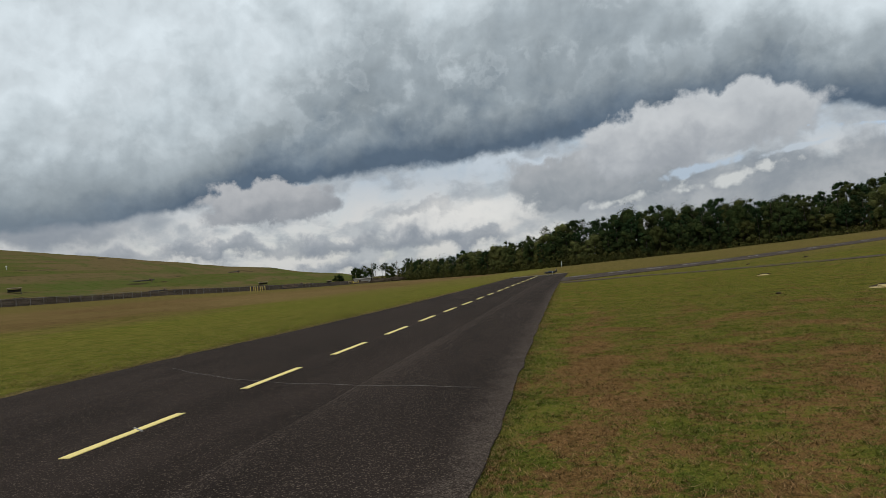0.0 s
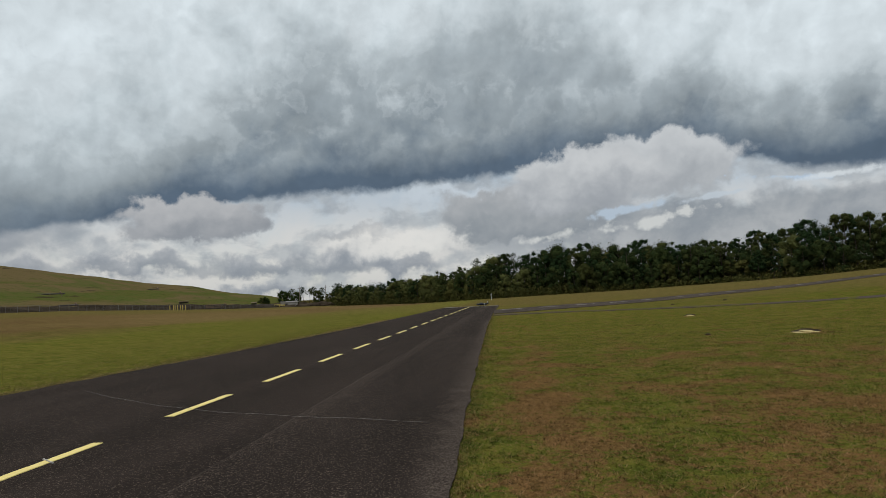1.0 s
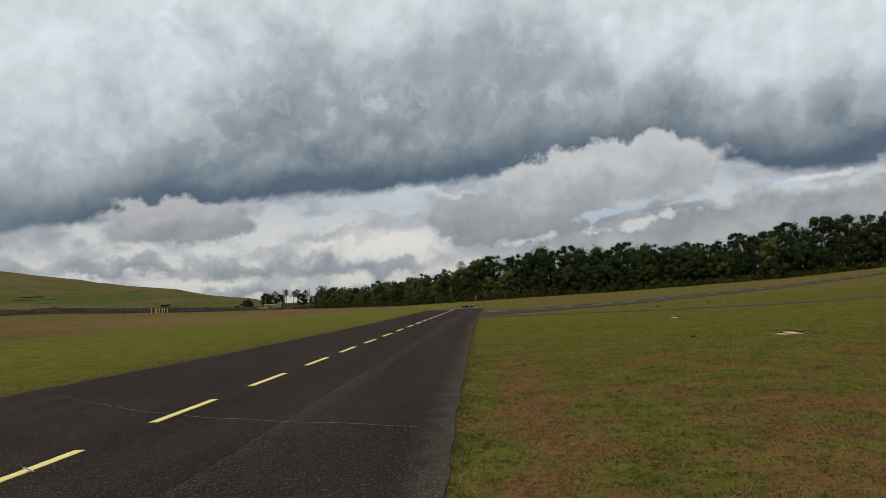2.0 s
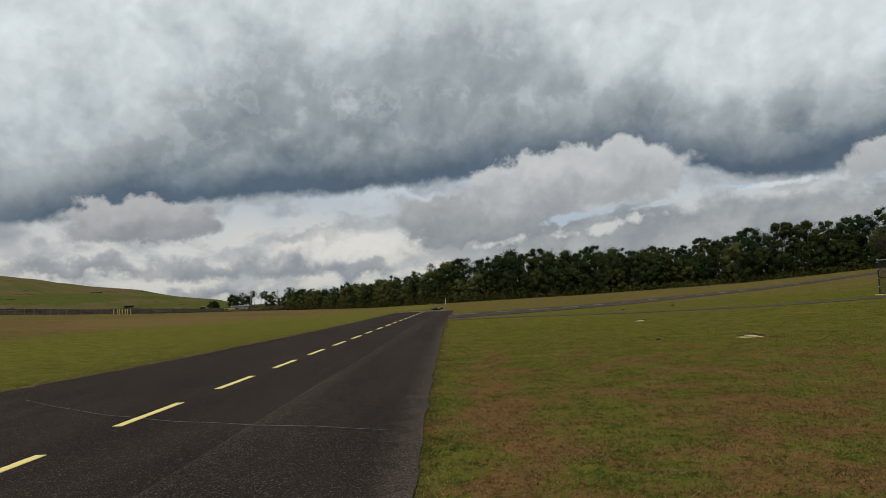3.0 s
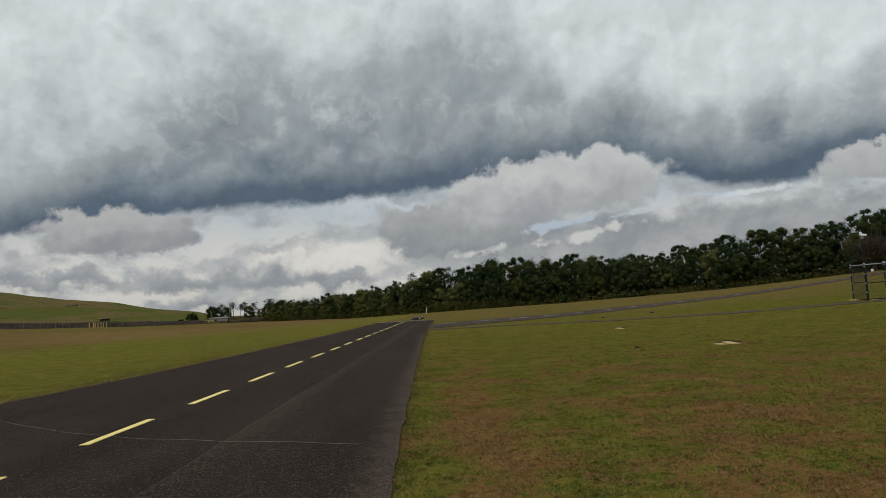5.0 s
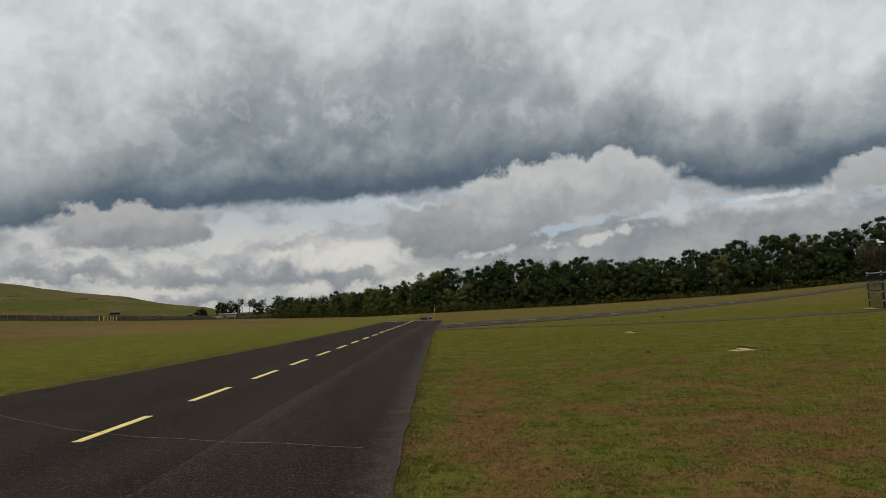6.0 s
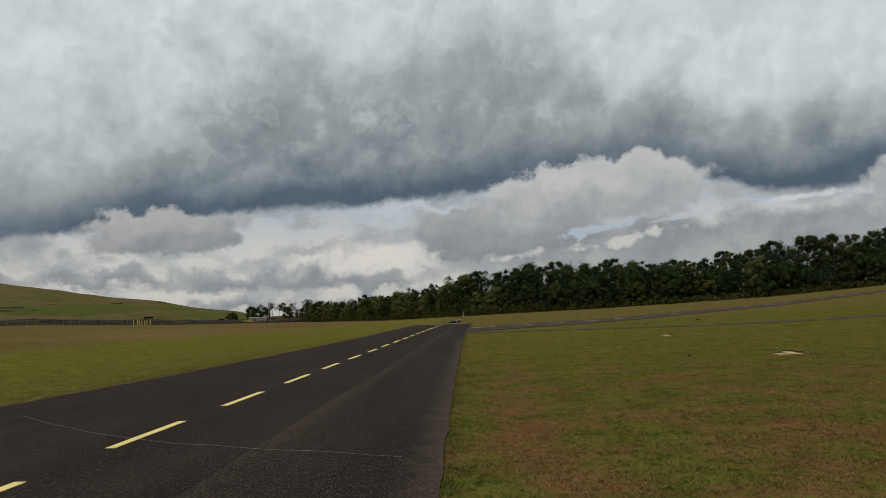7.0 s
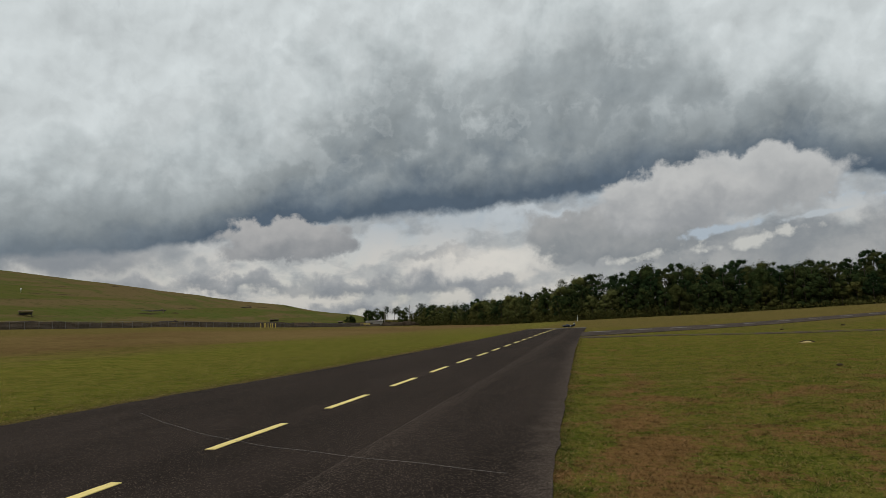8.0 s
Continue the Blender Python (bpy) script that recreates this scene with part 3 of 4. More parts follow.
def mark_mesh(name, w, l, mat, seed):
    rnd = random.Random(seed)
    m = 14
    v = []
    for i in range(m + 1):
        y = l * i / m - l / 2
        for sgn in (-1, 1):
            v.append((sgn * (w / 2 + rnd.uniform(-0.006, 0.006)), y + (rnd.uniform(-0.01, 0.01) if 0 < i < m else 0), 0.006))
    n = len(v)
    v += [(x, y, -0.01) for x, y, _ in v]
    f = [(2 * i, 2 * i + 1, 2 * i + 3, 2 * i + 2) for i in range(m)]
    f += [(2 * i, 2 * i + 2, n + 2 * i + 2, n + 2 * i) for i in range(m)] + [(2 * i + 1, n + 2 * i + 1, n + 2 * i + 3, 2 * i + 3) for i in range(m)]
    f += [(0, n, n + 1, 1), (2 * m, 2 * m + 1, n + 2 * m + 1, n + 2 * m)]
    return mesh_of(name, v, f, mat)


DASH = [mark_mesh("dash", 0.135, 2.08, yellow_paint, i) for i in range(3)]
for i in range(-2, 19):
    d = new("dash", DASH[i % 3])
    d.matrix_basis = pose(-5.184 + 0.012 * math.sin(i * 2.1), 1.831 + 3.8 * i + 1.04, 0.024, 0, 0, 0.3 * math.sin(i * 1.7))
    d.parent = lane_l
tick = new("tick_mark", mark_mesh("tick_mark", 0.016, 0.3, white_paint, 8))
tick.matrix_basis, tick.parent = pose(-5.17, 6.82, 0.034, 0, 0, 55), lane_l
WHITE = mark_mesh("dash", 0.1, 2.3, white_paint, 5)
for i in range(24):
    x0 = 3.45 * i - 0.4
    y0 = 57.7 + 0.72 * x0
    d = new("dash", WHITE)
    d.matrix_basis = pose(x0, y0, z_at(x0, y0) + 0.044, 0, 0, -54)
    d.parent = cross
end_line = new("dash", mark_mesh("end_line", 0.2, 6.2, white_paint, 6))
end_line.matrix_basis, end_line.parent = pose(-5.1, 74.6, 0.03, 0, 0, 90), lane_l

# ---- string lying across the runway ----
cu = bpy.data.curves.new("string_line", "CURVE")
cu.dimensions, cu.bevel_depth, cu.bevel_resolution = "3D", 0.0012, 1
sp = cu.splines.new("POLY")
pts = 40
sp.points.add(pts)
for i in range(pts + 1):
    s = i / pts
    x = -8.8 + 7.7 * s
    y = 12.6 - 4.15 * s - 0.75 * math.sin(math.pi * s) * (1 - 0.35 * s) + 0.02 * math.sin(9 * s)
    sp.points[i].co = (x, y, 0.036 + 0.006 * math.sin(31 * s), 1)
cu.materials.append(string_white)
tagged(new("string_line", cu), "thin white string lying across the asphalt runway", "string")

# ---- the grass mound on the far side ----
MOUND = [(-95, 4.9), (-75, 5.1), (-60, 5.0), (-50, 4.8), (-46.8, 4.42), (-43, 3.93), (-40, 3.5), (-36.5, 2.87), (-32.5, 2.2), (-31, 1.95), (-29, 1.77), (-27.4, 1.58), (-24.5, 0.9), (-21.5, 0.5), (-19.8, 0.1), (-18.6, -0.5)]
MA, ME = (np.array(c) for c in zip(*MOUND))


def mound_mesh():
    azs = np.arange(-95, -18.4, 0.35)
    steps = np.concatenate([np.linspace(0, 1, 26), [1.25, 1.7]])
    v, f = [], []
    for az in azs:
        r0 = reach(az) + 9
        rc = r0 + 150
        top = 1.7 + rc * math.tan(radians(np.interp(az, MA, ME)))
        foot_z = np.interp(az, LAND_AZ, LAND_Z) - 0.3
        for s in steps:
            r = r0 + 150 * s
            rise_s = (0.55 * min(s, 1) + 0.45 * float(smooth(min(s, 1)))) if s <= 1 else 1 - 0.25 * (s - 1)
            x, y = polar(az, r)
            lump = 0.55 * noise.noise((x * 0.03, y * 0.03, 1.0)) + 0.25 * noise.noise((x * 0.11, y * 0.11, 2.0))
            v.append((x, y, foot_z + (top - foot_z) * rise_s + lump * min(1, 3 * s)))
    n = len(steps)
    f = [(i * n + j, (i + 1) * n + j, (i + 1) * n + j + 1, i * n + j + 1) for i in range(len(azs) - 1) for j in range(n - 1)]
    return mesh_of("hill", v, f, mound_grass, True)


tagged(new("hill", mound_mesh()), "long grassy mound with green and brown bands", "hill", kind="structure")


def mound_z(az, s):
    r0 = reach(az) + 9
    top = 1.7 + (r0 + 150) * math.tan(radians(np.interp(az, MA, ME)))
    f0 = np.interp(az, LAND_AZ, LAND_Z) - 0.3
    x, y = polar(az, r0 + 150 * s)
    lump = 0.55 * noise.noise((x * 0.03, y * 0.03, 1.0)) + 0.25 * noise.noise((x * 0.11, y * 0.11, 2.0))
    return x, y, f0 + (top - f0) * (0.55 * s + 0.45 * float(smooth(s))) + lump * min(1, 3 * s)


def bank_mesh():
    azs = np.arange(-80, -19, 0.4)
    v = []
    for az in azs:
        r0, z0 = reach(az) + 3, np.interp(az, LAND_AZ, LAND_Z)
        for dr, dz in ((0, -0.3), (1.0, 0.35), (3.0, 0.85), (5.5, 1.3), (9.5, 1.55), (15, 0.0)):
            x, y = polar(az, r0 + dr)
            v.append((x, y, z0 + dz + (0.3 * noise.noise((x * 0.25, y * 0.25, dr)) + 0.5 * noise.noise((x * 0.05, y * 0.05, 7.0))) * (dz > 0)))
    f = [(i * 6 + j, (i + 1) * 6 + j, (i + 1) * 6 + j + 1, i * 6 + j + 1) for i in range(len(azs) - 1) for j in range(5)]
    return mesh_of("bank", v, f, soil, True)


tagged(new("bank", bank_mesh()), "low bare earth bank behind the boundary fence", "bank", kind="structure")

# ---- boundary fence: one panel, copied along the field's edge ----


def wire_mesh(w, h, pitch, t):
    """Chain-link as crossing flat wires."""
    v, f = [], []
    for sgn in (1, -1):
        c = -h if sgn > 0 else 0.0
        end = w if sgn > 0 else w + h
        while c < end:
            # wire x = c + sgn * z
            z0, z1 = 0.0, h
            if sgn > 0:
                z0, z1 = max(z0, -c), min(z1, w - c)
            else:
                z0, z1 = max(z0, c - w), min(z1, c)
            if z1 - z0 > 0.02:
                o = len(v)
                x0, x1 = c + sgn * z0, c + sgn * z1
                for x, z in ((x0, z0), (x1, z1)):
                    v += [(x - t / 2, -t / 2, z), (x + t / 2, -t / 2, z), (x, t / 2, z)]
                f += [(o, o + 1, o + 4, o + 3), (o + 1, o + 2, o + 5, o + 4), (o + 2, o, o + 3, o + 5)]
            c += pitch
    return v, f


def fence_panel(span, high, pitch, wire, post_r, mat_post, mat_wire, label, category, group):
    ob = thing("fence_panel", label=label, category=category, group=group)
    part("post", rod(bmesh.new(), (0, 0, -0.3), (0, 0, high + 0.06), post_r), mat_post, ob)
    part("top_rail", rod(bmesh.new(), (0, 0, high), (span, 0, high), post_r * 0.6, sides=6), mat_post, ob)
    v, f = wire_mesh(span, high - 0.05, pitch, wire)
    fab = new("mesh_fabric", mesh_of("mesh_fabric", v, f, mat_wire))
    fab.parent = ob
    return ob


proto = None
pitch_y = 3.2
ys = np.arange(60, 292, pitch_y)
for y in ys:
    x, x2 = -105.0, -105.0
    z, z2 = z_at(x, y), z_at(x2, y + pitch_y)
    m = pose(x, y, z, 0, -math.degrees(math.atan2(z2 - z, pitch_y)), 90)
    if proto is None:
        proto = fence_panel(pitch_y, 1.45, 0.2, 0.014, 0.034, old_post, dull_wire, "grey chain-link fence panel before an earth bank", "fence", "boundary fence")
        proto.matrix_basis = m
    else:
        copy_thing(proto, m)

# ---- yellow bollards before the fence ----
bol = None
for i, s in enumerate((0, 1.1, 1.9, 2.7, 3.5, 4.5, 5.6)):
    x, y = -103.2 + 0.15 * math.sin(i * 2.0), 185.0 + 9.5 * s / 5.6
    m = pose(x, y, z_at(x, y), 0, 0, 20 * i)
    if bol is None:
        bol = thing("bollard", label="yellow steel bollard standing in grass before the fence", category="bollard", group="bollards by the fence")
        part("post", rod(bmesh.new(), (0, 0, -0.2), (0, 0, 1.3), 0.11, sides=10), yellow_enamel, bol)
        part("cap", ball(bmesh.new(), (0, 0, 1.3), (0.11, 0.11, 0.08), 10, 6), yellow_enamel, bol)
        bol.matrix_basis = m
    else:
        copy_thing(bol, m)

# ---- low sheds and gear on the mound and by the yard ----


def shelter(at, turn, w, d, h, label):
    ob = thing("shelter", at, turn, label, "shelter")
    for sx in (-1, 1):
        for sy in (-1, 1):
            part("leg", rod(bmesh.new(), (sx * w / 2, sy * d / 2, -0.8), (sx * w / 2, sy * d / 2, h), 0.09, sides=6), dark_board, ob)
    bm = bmesh.new()
    box(bm, (w + 0.5, d + 0.5, 0.16), (0, 0, h + 0.08), (4, 0, 0), 0.03)
    part("roof", bm, rust_tin, ob, "dark rusted tin roof")
    bm = bmesh.new()
    box(bm, (w, 0.08, h * 0.55), (0, d / 2 - 0.1, h * 0.55), (0, 0, 0), 0.01)
    part("back_wall", bm, dark_board, ob)
    return ob


for az_s, s, w in ((-28.1, 0.2, 3.0), (-46.0, 0.2, 2.6), (-22.6, 0.2, 2.2)):
    x, y, z = mound_z(az_s, s)
    shelter((x, y, z), -az_s, w, 1.6, 1.1, "small dark open shelter with a tin roof on the mound")


def pipe_rack(at, turn, l):
    ob = thing("well_pipe", at, turn, "dark pipe with a valve lying on the mound", "pipe")
    part("pipe", rod(bmesh.new(), (-l / 2, 0, 0.35), (l / 2, 0, 0.35), 0.2), dark_board, ob)
    for sx in (-0.4, 0, 0.4):
        part("stand", box(bmesh.new(), (0.25, 0.4, 0.9), (sx * l, 0, -0.05), (0, 0, 0), 0.02), rust_tin, ob)
    part("valve", ball(bmesh.new(), (l * 0.35, 0, 0.7), (0.3, 0.3, 0.35), 8, 6), rust_tin, ob)


for az_s, s, l in ((-36.3, 0.12, 5.0), (-37.5, 0.33, 8.0), (-32.5, 0.1, 5.0), (-25.2, 0.2, 4.0), (-30.4, 0.62, 5.0)):
    x, y, z = mound_z(az_s, s)
    pipe_rack((x, y, z), -az_s + 8, l)

for az_s, s in ((-46.4, 0.5), (-32.6, 0.02), (-26.2, 0.02)):
    x, y, z = mound_z(az_s, s)
    ob = thing("marker_post", (x, y, z), 0, "short white marker post on the grassy mound", "post", "white markers")
    part("post", rod(bmesh.new(), (0, 0, -0.5), (0, 0, 0.9), 0.05), white_enamel, ob)
    part("cap", box(bmesh.new(), (0.34, 0.3, 0.34), (0, 0, 1.0), (0, 0, 10), 0.04), white_enamel, ob)

# brown rail barrier before the bank
rail_ob = thing("rail_barrier", (-104.0, 209.0, z_at(-104.0, 209.0)), 90, "weathered brown timber rail barrier before the bank", "barrier")
for i in range(6):
    part("post", box(bmesh.new(), (0.22, 0.2, 1.9), (i * 2.2, 0, 0.75), (0, 2 * (i % 3 - 1), 0), 0.02), dark_board, rail_ob)
for hz in (0.5, 0.95, 1.4):
    part("rail", box(bmesh.new(), (11.4, 0.1, 0.24), (5.5, -0.14, hz), (0, 0.4 * (hz - 1), 0), 0.02), rust_tin, rail_ob)

# yard at the mound's end
x, y = polar(-19.7, 300)
shed = thing("shed", (x, y, -1.2), 18, "low grey weathered shed with a flat roof", "shed")
part("body", box(bmesh.new(), (7.5, 4, 2.6), (0, 0, 1.0), (0, 0, 0), 0.04), grey_board, shed)
part("roof", box(bmesh.new(), (8.2, 4.6, 0.2), (0, 0, 2.4), (2, 0, 0), 0.03), grey_board, shed)
part("door", box(bmesh.new(), (1.6, 0.1, 1.9), (-1.5, -2.03, 0.75), (0, 0, 0), 0.02), dark_board, shed)
x, y = polar(-20.5, 297)
frame_ob = thing("barrier", (x, y, -1.1), 20, "dull yellow steel barrier rail beside the shed", "barrier")
for sx in (-2.2, 0, 2.2):
    part("post", rod(bmesh.new(), (sx, 0, -0.3), (sx, 0, 1.5), 0.1), yellow_enamel, frame_ob)
for hz in (0.75, 1.35):
    part("rail", box(bmesh.new(), (4.6, 0.1, 0.18), (0, 0, hz), (0, 0, 0), 0.02), yellow_enamel, frame_ob)
for az_s, l in ((-18.3, 16), (-16.6, 12)):
    x, y = polar(az_s, 300)
    bm = bmesh.new()
    ball(bm, (0, 0, 0), (l / 2, 4, 1.9), 48, 20)
    for v in bm.verts:
        v.co += v.co.normalized() * (0.9 * noise.noise(v.co * 0.5) + 0.5 * noise.noise(v.co * 1.6))
    ob = new("soil_heap", mesh_from(bm, "soil_heap", soil, True))
    ob.matrix_basis = pose(x, y, -1.4, 0, 0, 15)
    tagged(ob, "long low heap of brown earth in the yard", "heap")

# ---- utility poles ----
for az_s, r, h in ((-18.83, 330, 10.3), (-16.62, 330, 10.3)):
    x, y = polar(az_s, r)
    ob = thing("utility_pole", (x, y, -1.6), 30, "weathered wooden utility pole with a crossarm", "utility pole", "utility poles")
    part("pole", rod(bmesh.new(), (0, 0, -0.5), (0, 0, h), 0.15, 0.1), pole_wood, ob)
    part("crossarm", box(bmesh.new(), (1.5, 0.12, 0.15), (0, 0.13, h - 1.2), (0, 0, 0), 0.02), pole_wood, ob)
    for sx in (-0.65, 0.0, 0.65):
        part("insulator", rod(bmesh.new(), (sx, 0.13, h - 1.15), (sx, 0.13, h - 0.9), 0.08, 0.05, 6), concrete, ob)

# ---- white marker pole beyond the runway's end ----
x, y = polar(-2.17, 172)
wp = thing("marker_pole", (x, y, z_at(x, y)), 0, "pale slim marker pole standing in the grass", "pole")
part("pole", rod(bmesh.new(), (0, 0, -0.3), (0, 0, 1.55), 0.05, 0.045), white_enamel, wp)
part("cap", ball(bmesh.new(), (0, 0, 1.55), (0.055, 0.055, 0.05), 8, 6), white_enamel, wp)

# ---- drain slabs and clods in the grass ----


def drain(at, turn, w, d):
    ob = thing("drain_cover", at, turn, "pale concrete drain slab set in the grass", "drain cover", "drain covers")
    part("frame", box(bmesh.new(), (w, d, 0.07), (0, 0, 0.0), (0, 0, 0), 0.015), cream_slab, ob, "worn concrete slab rim")
    part("lid", box(bmesh.new(), (w * 0.56, d * 0.62, 0.04), (0.05, 0.0, 0.05), (6, 3, 8), 0.015), cream_slab, ob, "cream slab lid, tilted")
    bm = bmesh.new()
    ball(bm, (w * 0.32, d * 0.5 + 0.1, 0.0), (w * 0.72, 0.3, 0.085), 16, 8)
    for q in bm.verts:
        q.co.z *= 1 + 0.8 * noise.noise(q.co * 7)
    part("collar", bm, soil, ob, "bare earth behind the slab")
    return ob


drain((8.72, 20.75, z_at(8.72, 20.75) - 0.02), 8, 0.66, 0.42)
drain((8.5, 33.2, z_at(8.5, 33.2) - 0.03), 6, 0.5, 0.42)
for x, y, s in ((6.0, 21.2, 0.06), (11.5, 49.5, 0.1), (16.0, 52.0, 0.12)):
    bm = bmesh.new()
    ball(bm, (0, 0, 0), (s * 1.5, s, s * 0.55), 12, 8)
    for v in bm.verts:
        v.co *= 1 + 0.5 * noise.noise(v.co * 9)
    ob = new("earth_clod", mesh_from(bm, "earth_clod", soil, True))
    ob.matrix_basis = pose(x, y, z_at(x, y) + 0.02, 0, 0, 20)
    tagged(ob, "dark clod of earth lying on the grass", "clod", "clods in the grass")

# ---- gate and fence round the pilots' stand ----


def gate_panel(a, b, h, mid, label, name="gate", sag=0.0):
    ax, ay, bx, by = *a, *b
    w = math.hypot(bx - ax, by - ay)
    ob = thing(name, (ax, ay, z_at(ax, ay)), math.degrees(math.atan2(by - ay, bx - ax)), label, name.replace("_", " "))
    dz = z_at(bx, by) - z_at(ax, ay)
    for px, pz in ((0, 0), (w, dz)):
        part("post", rod(bmesh.new(), (px, 0, pz - 0.1), (px, 0, pz + h + 0.05), 0.036), black_steel, ob)
        part("post_cap", ball(bmesh.new(), (px, 0, pz + h + 0.05), (0.065, 0.065, 0.05), 8, 6), galvanised, ob)
    part("top_rail", rod(bmesh.new(), (0, 0, h), (w, 0, h + dz), 0.026), galvanised, ob, "pale steel top rail")
    part("mid_rail", rod(bmesh.new(), (0, 0, h * mid), (w, 0, h * mid + dz), 0.026), black_steel, ob)
    part("bottom_rail", rod(bmesh.new(), (0, 0, 0.12), (w, 0, 0.12 + dz), 0.03), black_steel, ob)
    for q in (0.25, 0.5, 0.75, 0.95):
        for px, pz in ((0, 0), (w, dz)):
            part("clip", rod(bmesh.new(), (px, 0, pz + h * q - 0.03), (px, 0, pz + h * q + 0.03), 0.05), galvanised, ob)
    v, f = wire_mesh(w, h - 0.12, 0.11, 0.008)
    fab = new("mesh_fabric", mesh_of("mesh_fabric", [(x, y, z + 0.1 + dz * x / w) for x, y, z in v], f, black_steel))
    fab.parent = ob
    return ob


G0, G1 = (24.35, 39.65), (23.85, 37.55)
gate = gate_panel(G0, G1, 2.1, 0.52, "black chain-link gate standing open beside the path")
side = gate_panel(G1, (26.6, 36.8), 2.1, 0.5, "black chain-link fence panel beside the open gate", "fence_panel")
gate_panel((26.2, 39.4), (29.5, 40.4), 2.1, 0.5, "black chain-link fence panel behind the gate", "fence_panel")
gate_panel((26.6, 36.8), (29.6, 36.0), 2.1, 0.5, "black chain-link fence panel beside the path", "fence_panel")
sign = new("sign", mesh_from(box(bmesh.new(), (0.13, 0.02, 0.14), (0, 0, 0), (0, 0, 0), 0.004), "sign", white_enamel))
sign.matrix_basis = pose(24.2, 37.41, z_at(24.2, 37.5) + 1.75, 0, 0, -17)
tagged(sign, "small plain white sign wired to the fence", "sign")
mat_ob = new("ground_pad", mesh_from(box(bmesh.new(), (1.1, 1.3, 0.05), (0, 0, 0), (0, 0, 0), 0.01), "ground_pad", yellow_enamel))
mat_ob.matrix_basis = pose(24.5, 38.75, z_at(24.5, 38.75) + 0.045, 1, 0, 25)
tagged(mat_ob, "yellow slab on the path inside the gate", "slab")
lx, ly = 25.25, 39.65
lampz = z_at(lx, ly)
fl = thing("light_pole", (lx, ly, lampz), 0, "slim dark pole with a white lamp head behind the gate", "lamp post")
part("pole", rod(bmesh.new(), (0, 0, -0.3), (0, 0, 3.8), 0.035, 0.03), black_steel, fl)
head = part("lamp_head", box(bmesh.new(), (0.34, 0.26, 0.1), (0.04, -0.05, 3.9), (14, 0, 10), 0.03), white_enamel, fl, "white lamp head")
part("bracket", box(bmesh.new(), (0.12, 0.12, 0.22), (0, 0, 3.78), (0, 0, 0), 0.01), galvanised, fl)
part("sensor", box(bmesh.new(), (0.12, 0.12, 0.16), (-0.1, -0.04, 3.99), (0, 0, 0), 0.02), white_enamel, fl)

# ---- model aeroplane on the runway ----


